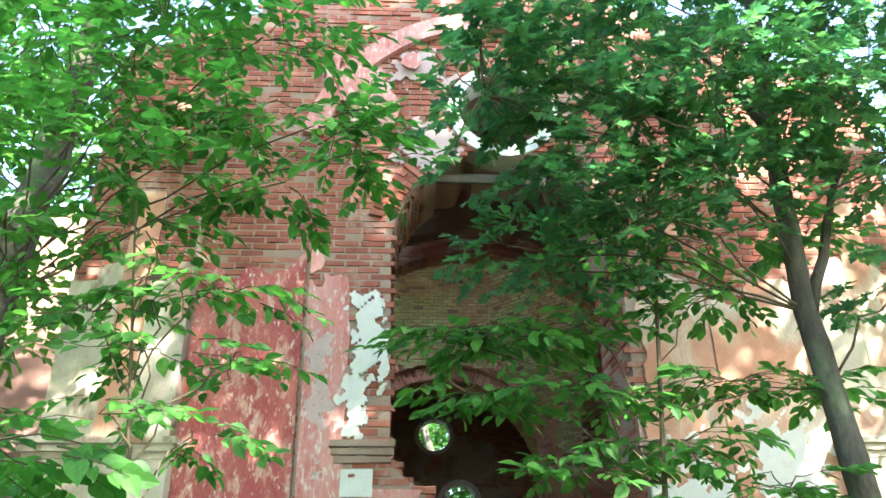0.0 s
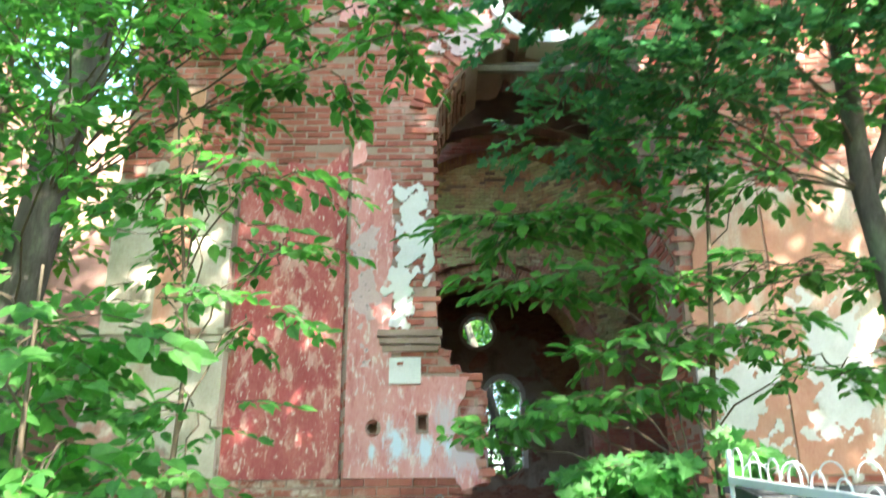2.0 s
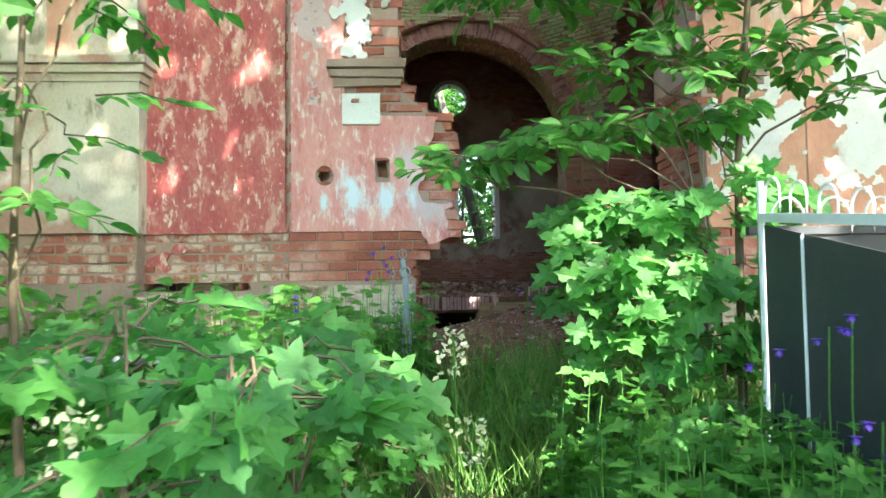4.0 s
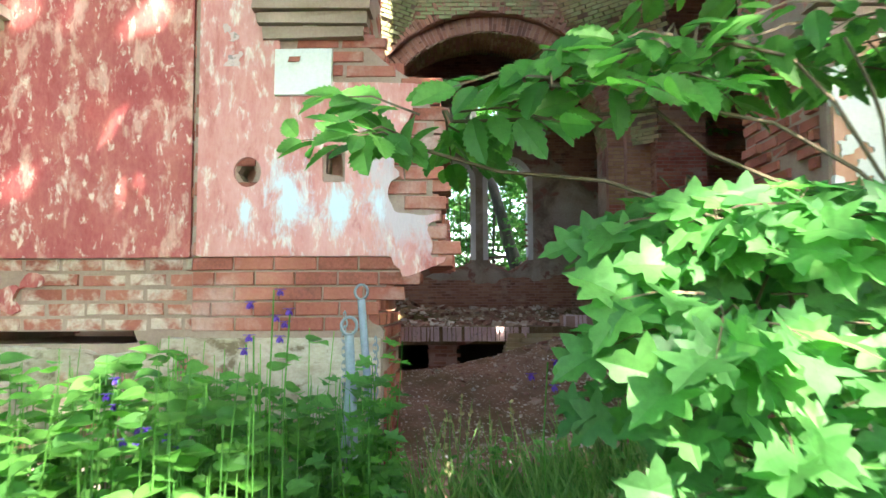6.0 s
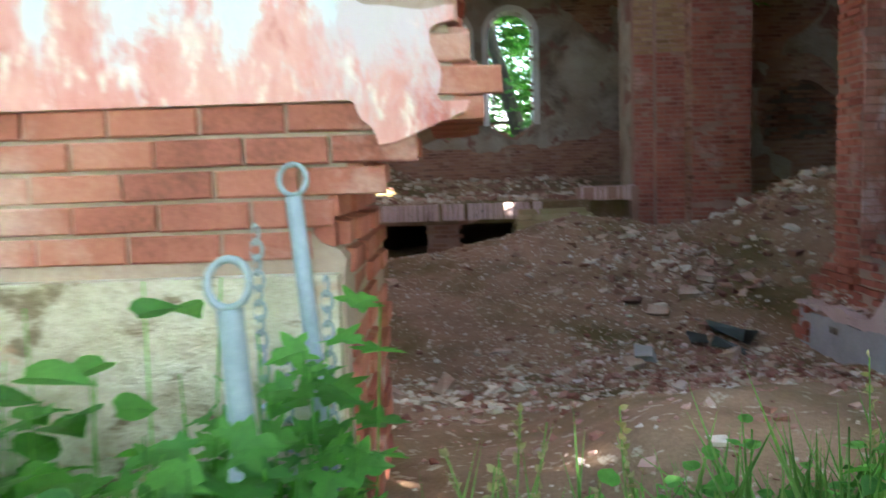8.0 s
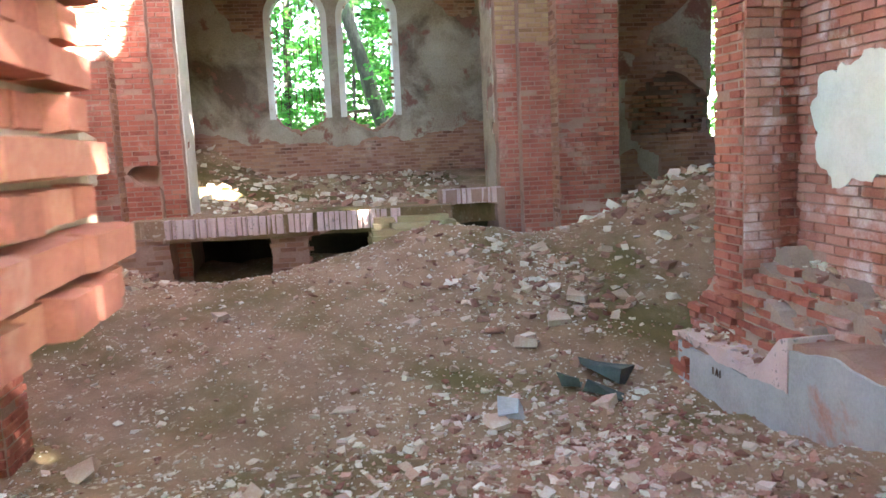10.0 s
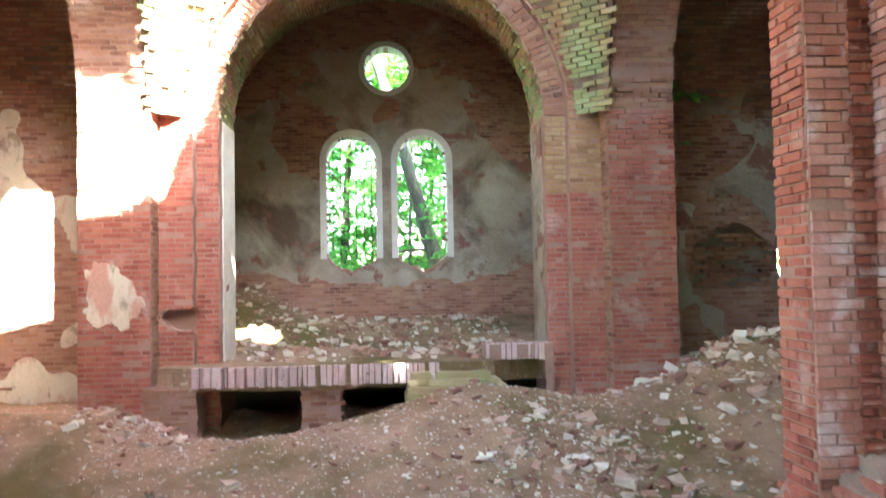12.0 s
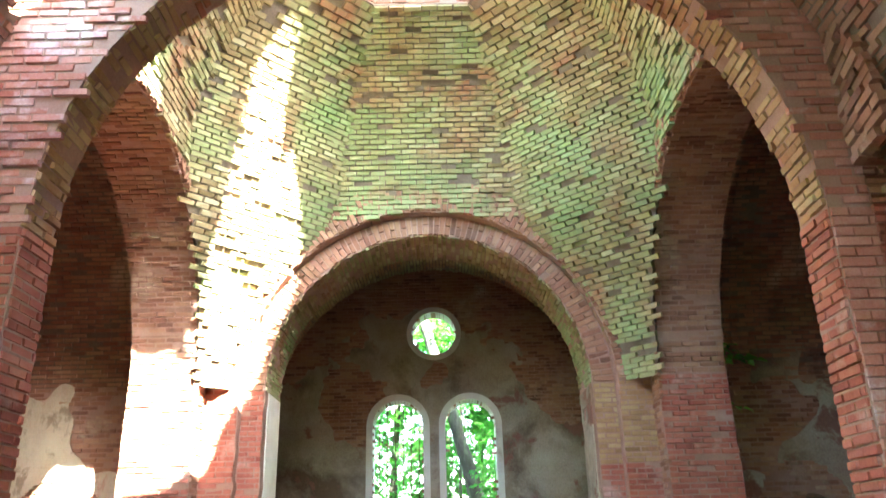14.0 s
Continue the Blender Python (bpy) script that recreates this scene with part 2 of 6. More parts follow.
STEEL = mottled("grey_painted_steel", [(0.13, 0.15, 0.17), (0.22, 0.25, 0.28), (0.33, 0.36, 0.39)], 6, 80, 0.5, 0.1, spot=(0.2, 0.14, 0.1), spot_cut=(0.64, 0.7), spot_scale=8)
BLACK_METAL = mottled("black_painted_sheet", [(0.02, 0.022, 0.025), (0.035, 0.038, 0.042), (0.06, 0.06, 0.06)], 3, 60, 0.5, 0.15)
SILVER = mottled("silver_paint", [(0.4, 0.42, 0.44), (0.55, 0.57, 0.58), (0.65, 0.66, 0.66)], 6, 80, 0.4, 0.1)
IRON = mottled("rusted_iron", [(0.05, 0.03, 0.02), (0.12, 0.06, 0.04)], 8, 60, 0.8, 0.3)
WOOD = mottled("grey_rotten_timber", [(0.08, 0.07, 0.06), (0.18, 0.16, 0.14), (0.3, 0.28, 0.25)], 5, 60, 0.9, 0.5)
MAPLE = leaf_material("maple_leaf", (0.045, 0.14, 0.045), (0.1, 0.27, 0.065), 2.2)
# darker copy of the maple leaf, offsetting the direct sun on the crowns
MAPLE_DIMMED = leaf_material("dimmed_maple_leaf", (0.035, 0.11, 0.05), (0.085, 0.21, 0.065), 2.1)
ELM = leaf_material("elm_leaf", (0.038, 0.125, 0.03), (0.09, 0.24, 0.05), 2.2)
FARLEAF = leaf_material("woodland_leaf", (0.03, 0.09, 0.02), (0.1, 0.24, 0.04), 2.0)
HERB = leaf_material("herb_leaf", (0.045, 0.14, 0.03), (0.1, 0.26, 0.05), 2.0)
GRASS = leaf_material("grass_blade", (0.08, 0.19, 0.045), (0.2, 0.34, 0.1), 1.4)
STRAW = leaf_material("seed_head", (0.25, 0.22, 0.1), (0.4, 0.36, 0.18), 1.2)
PURPLE = leaf_material("purple_petal", (0.09, 0.04, 0.35), (0.17, 0.09, 0.5), 1.2)
PALE = leaf_material("cream_petal", (0.55, 0.55, 0.36), (0.75, 0.75, 0.55), 1.0)

# ---- mesh helpers ----


def solid(name, V, F, mat, parent=None, label="", smooth=False):
    """One mesh object from vertices and faces, under a parent if there is one."""
    me = bpy.data.meshes.new(name)
    V = np.asarray(V, dtype=float).reshape(-1, 3)
    if isinstance(F, np.ndarray):
        F = F.tolist()
    me.from_pydata(V.tolist(), [], F)
    for m in mat if isinstance(mat, (list, tuple)) else [mat]:
        me.materials.append(m)
    if smooth:
        me.shade_smooth()
    ob = new(name, me)
    if parent:
        ob.parent = parent
    if label:
        tagged(ob, label)
    return ob


def part(name, bm, mat, parent, label="", smooth=False):
    me = bpy.data.meshes.new(name)
    bm.to_mesh(me)
    bm.free()
    me.materials.append(mat)
    if smooth:
        me.shade_smooth()
    ob = new(name, me)
    ob.parent = parent
    if label:
        tagged(ob, label)
    return ob


def merge(*pieces):
    V, F, n = [], [], 0
    for v, f in pieces:
        v = np.asarray(v, dtype=float).reshape(-1, 3)
        V.append(v)
        F += [tuple(i + n for i in q) for q in (f.tolist() if isinstance(f, np.ndarray) else f)]
        n += len(v)
    return np.concatenate(V), F


def wobble(a, b, s=1.0, seed=0.0):
    """Smooth pseudo-random field of about -1 to 1 over two coordinates."""
    a, b = a * s + seed * 1.7, b * s - seed * 2.3
    return (np.sin(1.3 * a + 2.1 * np.sin(0.7 * b + 0.3)) + np.sin(1.7 * b + 1.6 * np.sin(1.1 * a + 1.9)) + 0.6 * np.sin(3.1 * a - 2.7 * b + 1.1) + 0.5 * np.sin(4.3 * b + 3.9 * a) + 0.3 * np.sin(9.1 * a + 2.2 * b) + 0.3 * np.sin(8.3 * b - 5.0 * a)) / 2.6


def flat(o, U, V):
    o, U, V = (np.array(q, dtype=float) for q in (o, U, V))
    N = np.cross(U, V)
    return lambda u, v, d: o + u[..., None] * U + v[..., None] * V + d[..., None] * N


def soffit(c, axis, side, r):
    """Underside of an arch round c: u along the axis, v along the arc from one springing to the other, d towards the centre."""
    c, A, X = (np.array(q, dtype=float) for q in (c, axis, side))
    Z = np.array((0.0, 0.0, 1.0))
    return lambda u, v, d: c + u[..., None] * A + ((r - d) * np.cos(v / r))[..., None] * X + ((r - d) * np.sin(v / r))[..., None] * Z


def ring(c, side, face, r):
    """Face of an arch ring: u outwards from the intrados, v along the arc, d out of the face."""
    c, X, N = (np.array(q, dtype=float) for q in (c, side, face))
    Z = np.array((0.0, 0.0, 1.0))
    return lambda u, v, d: c + ((r + u) * np.cos(v / r))[..., None] * X + ((r + u) * np.sin(v / r))[..., None] * Z + d[..., None] * N


def slab(P, u0, u1, v0, v1, step, field, d0, d1):
    """A sheet with thickness over the part of a surface where field > 0."""
    nu, nv = max(1, round((u1 - u0) / step)), max(1, round((v1 - v0) / step))
    U, V = np.meshgrid(np.linspace(u0, u1, nu + 1), np.linspace(v0, v1, nv + 1), indexing="ij")
    if field is None:
        keep = np.ones((nu, nv), bool)
    else:
        f = np.clip(field(U, V), -9, 9)
        keep = (f[:-1, :-1] + f[1:, :-1] + f[:-1, 1:] + f[1:, 1:]) > 0
        pad = np.zeros((nu + 2, nv + 2), bool)
        pad[1:-1, 1:-1] = keep
        cnt = pad[:-1, :-1].astype(int) + pad[1:, :-1] + pad[:-1, 1:] + pad[1:, 1:]
        edge = (cnt > 0) & (cnt < 4)
        gu, gv = np.gradient(f, (u1 - u0) / nu, (v1 - v0) / nv)
        g2 = np.maximum(gu ** 2 + gv ** 2, 1e-6)
        du, dv = np.clip(-f * gu / g2, -step * 0.45, step * 0.45), np.clip(-f * gv / g2, -step * 0.45, step * 0.45)
        inner = np.zeros_like(edge)
        inner[1:-1, 1:-1] = True
        U, V = np.where(edge & inner, U + du, U), np.where(edge & inner, V + dv, V)
    n = (nu + 1) * (nv + 1)
    vs = np.concatenate([P(U, V, np.full_like(U, d1)).reshape(-1, 3), P(U, V, np.full_like(U, d0)).reshape(-1, 3)])
    idx = np.arange(n).reshape(nu + 1, nv + 1)
    a, b, c, d = idx[:-1, :-1][keep], idx[1:, :-1][keep], idx[1:, 1:][keep], idx[:-1, 1:][keep]
    faces = [np.stack([a, b, c, d], 1), np.stack([d, c, b, a], 1) + n]
    k = np.zeros((nu + 2, nv + 2), bool)
    k[1:-1, 1:-1] = keep
    for e0, e1, lost in ((idx[:-1, :-1], idx[1:, :-1], ~k[1:-1, :-2]), (idx[1:, :-1], idx[1:, 1:], ~k[2:, 1:-1]), (idx[1:, 1:], idx[:-1, 1:], ~k[1:-1, 2:]), (idx[:-1, 1:], idx[:-1, :-1], ~k[:-2, 1:-1])):
        m = keep & lost
        p, q = e0[m], e1[m]
        faces.append(np.stack([q, p, p + n, q + n], 1))
    F = np.concatenate(faces)
    used, inv = np.unique(F, return_inverse=True)
    return vs[used], inv.reshape(F.shape)


def laid(P, u0, u1, v0, v1, field=None, L=0.255, H=0.075, gap=0.008, depth=0.03, lost=0.012, rough=0.5, seed=1, sink=0.02):
    """Bricks in running bond over a surface: one small hexahedron each."""
    g = np.random.default_rng(seed)
    rows = max(1, round((v1 - v0) / H))
    H = (v1 - v0) / rows
    n = max(1, int(math.ceil((u1 - u0) / L)) + 1)
    R, C = np.meshgrid(np.arange(rows), np.arange(n), indexing="ij")
    shift = (R % 2) * 0.5 * L + g.uniform(-0.04, 0.04, (rows, 1)) * L
    ua = u0 + (C - 1) * L + shift + g.uniform(-0.02, 0.02, R.shape)
    ub = np.concatenate([ua[:, 1:], ua[:, -1:] + L], 1)
    ua, ub = np.clip(ua, u0, u1), np.clip(ub, u0, u1)
    va = v0 + R * H + g.uniform(-0.003, 0.003, R.shape)
    vb = va + H
    ok = (ub - ua > 0.05) & (g.random(R.shape) > lost)
    if field is not None:
        ok &= field((ua + ub) / 2, (va + vb) / 2) > 0
    ua, ub, va, vb = (q[ok] for q in (ua, ub, va, vb))
    dd = depth * (1 + rough * g.uniform(-1, 0.6, ua.shape)) - (g.random(ua.shape) < 0.05) * depth * 0.8
    e = gap / 2 + g.uniform(0, 0.004, ua.shape)
    c = 0.007
    out = []
    for k, dq in ((0, np.full_like(dd, -sink)), (c, dd)):
        for su, sv in ((0, 0), (1, 0), (1, 1), (0, 1)):
            j = g.uniform(-0.004, 0.004, (2, len(ua)))
            uu = np.where(su, ub - e - k, ua + e + k) + j[0]
            vv = np.where(sv, vb - e - k * 0.7, va + e + k * 0.7) + j[1] * 0.7
            out.append(P(uu, vv, dq + g.uniform(-0.15, 0.15, ua.shape) * depth * rough * (k > 0)))
    V = np.stack(out, 1)
    base = (np.arange(len(ua)) * 8)[:, None, None]
    q = np.array([[4, 5, 6, 7], [0, 1, 5, 4], [1, 2, 6, 5], [2, 3, 7, 6], [3, 0, 4, 7]])
    return V.reshape(-1, 3), (base + q[None]).reshape(-1, 4)


UNIT_BRICKS = []


def pieces(o, U, Vd, u0, u1, v0, v1, mat, parent, field=None, L=0.255, H=0.077, depth=0.02, seed=1, lost=0.01):
    """Bricks of a flat wall as objects of their own, on six shared meshes."""
    g = np.random.default_rng(seed)
    if not UNIT_BRICKS:
        for k in range(6):
            v = []
            for d, c in ((-1.0, 0.0), (0.7, 0.0), (1.0, 0.03)):
                for a, b in ((-0.5, -0.5), (0.5, -0.5), (0.5, 0.5), (-0.5, 0.5)):
                    v.append((a * (1 - 2 * c * 0.6) + g.uniform(-0.012, 0.012), d, b * (1 - 2 * c * 2) + g.uniform(-0.03, 0.03)))
            f = [(8, 9, 10, 11)] + [(r * 4 + i, r * 4 + (i + 1) % 4, r * 4 + 4 + (i + 1) % 4, r * 4 + 4 + i) for r in (0, 1) for i in range(4)]
            me = bpy.data.meshes.new("brick")
            me.from_pydata([(x, -y, z) for x, y, z in v], [], f)
            UNIT_BRICKS.append(me)
    U, Vd = Vector(U), Vector(Vd)
    N = U.cross(Vd)
    rows = max(1, round((v1 - v0) / H))
    H = (v1 - v0) / rows
    for r in range(rows):
        a = u0 - L * (0.5 if r % 2 else 0.0)
        while a < u1:
            b = a + L + g.uniform(-0.012, 0.012)
            p, q = max(a, u0), min(b, u1)
            a = b
            um, vm = (p + q) / 2, v0 + (r + 0.5) * H
            if q - p < 0.05 or g.random() < lost or (field is not None and field(np.array(um), np.array(vm)) <= 0):
                continue
            me = UNIT_BRICKS[g.integers(6)]
            if not me.materials:
                me.materials.append(mat)
            ob = new("brick", me)
            ob.parent = parent
            d = depth * g.uniform(0.5, 1.3)
            m = Matrix((U * (q - p - 0.01), -N * d, Vd * (H - 0.011))).transposed().to_4x4()
            m.translation = Vector(o) + U * um + Vd * vm
            ob.matrix_basis = m
            if ob.material_slots[0].material != mat:
                ob.material_slots[0].link = "OBJECT"
                ob.material_slots[0].material = mat


def tube(pts, radii, n=8, cap=True):
    pts = np.asarray(pts, dtype=float)
    radii = np.broadcast_to(np.asarray(radii, dtype=float), len(pts))
    t = np.gradient(pts, axis=0)
    t /= np.maximum(np.linalg.norm(t, axis=1, keepdims=True), 1e-9)
    ref = np.array((0.0, 0.0, 1.0)) if abs(t[:, 2]).mean() < 0.8 else np.array((1.0, 0.0, 0.0))
    a = np.cross(t, ref)
    a /= np.maximum(np.linalg.norm(a, axis=1, keepdims=True), 1e-9)
    b = np.cross(t, a)
    ang = np.linspace(0, 2 * math.pi, n, endpoint=False)
    V = pts[:, None] + radii[:, None, None] * (a[:, None] * np.cos(ang)[None, :, None] + b[:, None] * np.sin(ang)[None, :, None])
    F = []
    for i in range(len(pts) - 1):
        for j in range(n):
            k = (j + 1) % n
            F.append((i * n + j, (i + 1) * n + j, (i + 1) * n + k, i * n + k))
    if cap:
        F += [tuple(range(n)), tuple(reversed(range((len(pts) - 1) * n, len(pts) * n)))]
    return V.reshape(-1, 3), F


def box(lo, hi, jit=0.0, g=None):
    x0, y0, z0 = lo
    x1, y1, z1 = hi
    V = np.array([(x0, y0, z0), (x1, y0, z0), (x1, y1, z0), (x0, y1, z0), (x0, y0, z1), (x1, y0, z1), (x1, y1, z1), (x0, y1, z1)], float)
    if jit:
        V += g.uniform(-jit, jit, V.shape)
    return V, [(3, 2, 1, 0), (4, 5, 6, 7), (0, 1, 5, 4), (1, 2, 6, 5), (2, 3, 7, 6), (3, 0, 4, 7)]


def empty(name, at, label, category, group=""):
    ob = new(name)
    ob.location = at
    bpy.context.view_layer.update()
    return tagged(ob, label, category, group)


def structure(ob, label="", category=""):
    return tagged(ob, label, category, kind="structure")


# ---- ground ----


def ground_z(x, y):
    """Height of ground, rubble and earth."""
    out = np.interp(y, [-60, -9, -6, -3, -1.6, -0.9, 0.0, 0.6, 1.2, 2.0, 3.5, 5.0, 6.0, 7.5, 9.0, 10.0, 11.2, 12.0, 30, 60], [0, 0, -0.12, 0.02, 0.1, 0.25, 0.45, 0.5, 0.44, 0.27, -0.05, -0.35, -0.3, -0.05, 0.28, 0.4, 0.3, 0.2, 0.2, 0.2])
    inside = (y > 0.9) & (y < 12.6) & (np.abs(x) < 9)
    mound = 0.42 * np.exp(-((x - 1.3) / 1.3) ** 2 - ((y - 10.0) / 1.6) ** 2)
    heap = 1.05 * np.exp(-((x - 5.6) / 1.9) ** 2 - ((y - 10.6) / 2.2) ** 2)
    slope = 0.0
    dip = -0.55 * np.exp(-((x - 2.1) / 0.35) ** 2 - ((y - 11.5) / 0.45) ** 2) - 0.75 * np.exp(-((x - 3.8) / 0.4) ** 2 - ((y - 11.4) / 0.4) ** 2) - 0.5 * np.exp(-((x + 2.0) / 1.2) ** 2 - ((y - 10.9) / 0.9) ** 2)
    left = 0.2 * np.clip((-x - 2.4) / 1.2, 0, 1) * np.clip((y - 7) / 3, 0, 1)
    out = out + np.where(inside, mound + heap + slope + dip + left + 0.035 * wobble(x, y, 2.2, 3) + 0.02 * wobble(x, y, 6.0, 5), 0.05 * wobble(x, y, 1.1, 2))
    crest = np.clip((x + 0.55) / 0.55, 0, 1)
    out = out + 0.22 * crest * crest * (3 - 2 * crest) * np.exp(-((y - 0.6) / 1.1) ** 2) * np.clip((2.4 - x) / 0.8, 0, 1)
    door = np.clip((np.abs(x) - 1.0) / 0.5, 0, 1)
    front = (y < 0.3) & (y > -1.6)
    return np.where(front, out - 0.35 * door * np.clip((y + 1.6) / 1.4, 0, 1), out)


def sheet(x0, x1, y0, y1, step, zf):
    nx, ny = round((x1 - x0) / step), round((y1 - y0) / step)
    X, Y = np.meshgrid(np.linspace(x0, x1, nx + 1), np.linspace(y0, y1, ny + 1), indexing="ij")
    idx = np.arange(X.size).reshape(X.shape)
    return np.stack([X, Y, zf(X, Y)], -1).reshape(-1, 3), np.stack([idx[:-1, :-1], idx[1:, :-1], idx[1:, 1:], idx[:-1, 1:]], -1).reshape(-1, 4)


structure(solid("ground", *sheet(-150, 150, -150, 150, 3.0, lambda x, y: ground_z(np.full_like(x, 30.0), y) - 0.25 - 0.9 * ((y > -3) & (y < 21) & (np.abs(x) < 12))), SOIL_AND_SHADE, smooth=True), "dark leaf-littered forest soil")
structure(solid("path_ground", *sheet(-9, 9, -12, -0.6, 0.12, ground_z), SOIL_AND_SHADE, smooth=True), "trodden dark soil before the ruin")
structure(solid("earth_floor", *sheet(-8.6, 8.6, -0.6, 12.5, 0.06, ground_z), EARTH, smooth=True), "uneven brick-dust and earth floor with rubble")

# ---- facade ----
X, Y, Z = (1, 0, 0), (0, 1, 0), (0, 0, 1)
NEAR_BRICKS = []
FP = flat((0, 0, 0), (1, 0, 0), (0, 0, 1))
JZ = [-1, 1.45, 1.5, 1.6, 1.66, 1.7, 2.05, 2.45, 2.6, 2.72, 2.9, 5.03]
JX = [1.07, 1.06, 1.02, 0.95, 0.8, 0.7, 0.74, 0.73, 0.8, 0.98, 1.17, 1.2]


def opening(x, z, back=0.0):
    """Negative inside the portal, its broken crown and the round window."""
    jag = 0.05 * wobble(x, z, 5, 1)
    jamb = np.interp(z, JZ, JX) + back * ((z > 1.36) & (z < 2.86))
    jamb = np.where(x > 0, np.where(z < 2.9, 1.2, jamb), jamb)
    low = np.where(z < 5.03, np.abs(x) - jamb, np.hypot(x, z - 5.03) - 1.2)
    crown = np.maximum(np.abs(x - 0.15) - 0.85 - jag, np.abs(z - 5.75) - 0.5 - 0.28 * np.round(2 * wobble(x, z * 0, 3, 4)) / 2)
    eye = np.hypot(x - 0.06, z - 6.85) - 0.53
    holes = np.minimum(np.hypot(x + 1.75, (z - 2.15) * 0.9) - 0.05, np.maximum(np.abs(x + 1.31) - 0.038, np.abs(z - 2.19) - 0.075))
    return np.minimum(np.minimum(np.minimum(low, crown), eye), holes)


def skyline(x):
    stepped = np.round(x * 3) / 3
    return np.interp(np.abs(stepped + 0.2), [0, 0.9, 1.7, 2.5, 3.3, 4.4], [9.0, 8.9, 8.75, 8.3, 7.9, 7.5]) + 0.16 * np.round(2 * wobble(stepped, stepped * 0.4, 2, 8)) / 2


def wall_field(x, z):
    return np.minimum(opening(x, z), skyline(x) - z)


def core_field(x, z):
    """The wall's core: set back behind the broken brick ends, with an open slot over the base."""
    slot = np.maximum(np.abs(z - 1.315) - 0.03, np.abs(x + 2.75) - 0.42)
    return np.minimum(np.minimum(opening(x, z, 0.07), skyline(x) - z), slot)


facade = structure(solid("wall_west", *slab(FP, -4.3, 4.3, -1.2, 9.4, 0.05, core_field, -1.0, 0.0), MORTAR), "ruined red brick church front wall with portal")

RELIEF = [(-4.3, -3.15, 0.14), (-3.15, -2.03, 0.0), (-2.03, -0.6, 0.07), (0.6, 2.03, 0.07), (2.03, 3.15, 0.0), (3.15, 4.3, 0.14)]


def plaster_on(x, z):
    """Positive where render still covers the front wall."""
    n = 0.55 * wobble(x, z, 1.5, 2) + 0.25 * wobble(x, z, 4.5, 6)
    h = 4.75 - z + 0.5 * n
    lower = np.minimum(h, z - 1.72)
    # bare bricks down the portal's edge
    low_edge = np.abs(x) - 0.97 - 0.1 * wobble(x, z, 5, 3) + 0.12 * (z < 1.95)
    edge = np.where(z > 2.62, np.abs(x) - 1.6 - 0.03 * wobble(x, z, 4, 3), low_edge)
    edge = np.where((x > 0) & (z > 2.62), np.abs(x) - 1.3 - 0.1 * wobble(x, z, 4, 3), edge)
    edge = np.minimum(edge, np.abs(np.abs(x) - 2.03) - 0.025)
    band = np.where(z < 1.72, 0.3 * wobble(x * 1.3, z * 2.2, 3.0, 4) - 0.22 - 0.3 * (x > -2.03) + 0.5 * (x > -1.2) * (z > 1.58) * (x < 0), -1)
    band = np.where(z < 1.33, -1, band)
    upper = np.where(z > 5.2, 0.5 * wobble(x, z, 1.3, 7) - 0.25 - 0.3 * (np.abs(x) > 2), -1)
    pil = np.where(x < -3.15, 0.4 * wobble(x, z, 1.8, 5) + 0.22 + np.where(z < 3, 0.6, 0), 9)
    pil = np.where((x > -3.86) & (x < -3.58) & (z > 3.02), 0.3, pil)
    field = np.maximum(np.minimum(np.minimum(lower, edge), pil), np.maximum(band, upper))
    return np.minimum(field, opening(x, z) - 0.02)


for x0, x1, out in RELIEF:
    P = flat((0, -out, 0), (1, 0, 0), (0, 0, 1))
    inner = abs(x0 + x1) / 2 < 2.03
    if out:
        top = 7.3 if not inner else 6.0
        solid("pilaster", *slab(P, x0, x1, -1.2, top, 0.05, core_field, -out - 0.01, 0.0), MORTAR, facade)
    start = 2.64 if x0 == -2.03 else 1.72 if x0 < 0 else 1.34
    if x0 < -2.03:
        tagged(solid("brick_band", *laid(P, x0, x1, 1.34, 1.72, lambda x, z: np.minimum(core_field(x, z) - 0.02, 0.03 - plaster_on(x, z)), L=0.215, depth=0.012, lost=0.02, rough=0.9, seed=90 + int(x0)), BRICK_WASHED, facade), kind="stuff")
    if x0 == -2.03:
        NEAR_BRICKS.append(((0, -out, 0), X, Z, x0, -0.66, 1.34, 2.64, BRICK_PIECE, facade, lambda x, z: np.minimum(wall_field(x, z) - 0.03, 0.04 - plaster_on(x, z))))
    V, F = laid(P, x0, x1, start, 9.3 if not out else top, lambda x, z: np.minimum(wall_field(x, z) - 0.04, 0.03 - plaster_on(x, z)), depth=0.012, lost=0.02, rough=0.9, seed=int(x0 * 10) % 97)
    tagged(solid("brickwork", V, F, BRICK, facade), kind="stuff")
    if out and top < 9:
        V, F = laid(FP, x0, x1, top, 9.3, lambda x, z: wall_field(x, z) - 0.04, depth=0.016, lost=0.04, rough=0.9, seed=3 + int(x0 * 10) % 97)
        tagged(solid("brickwork", V, F, BRICK, facade), kind="stuff")
    kinds = {(-4.3): CREAM, (-3.15): RED_PLASTER, (-2.03): PINK_PLASTER, 0.6: ORANGE_PLASTER, 2.03: ORANGE_PLASTER, 3.15: CREAM}
    solid("render_coat", *slab(P, x0 + (0.03 if out == 0 else 0), x1 - (0.03 if out == 0 else 0), 1.3, 7.6, 0.025, plaster_on, 0.0, 0.028), kinds[x0], facade, "patchy faded limewashed plaster")
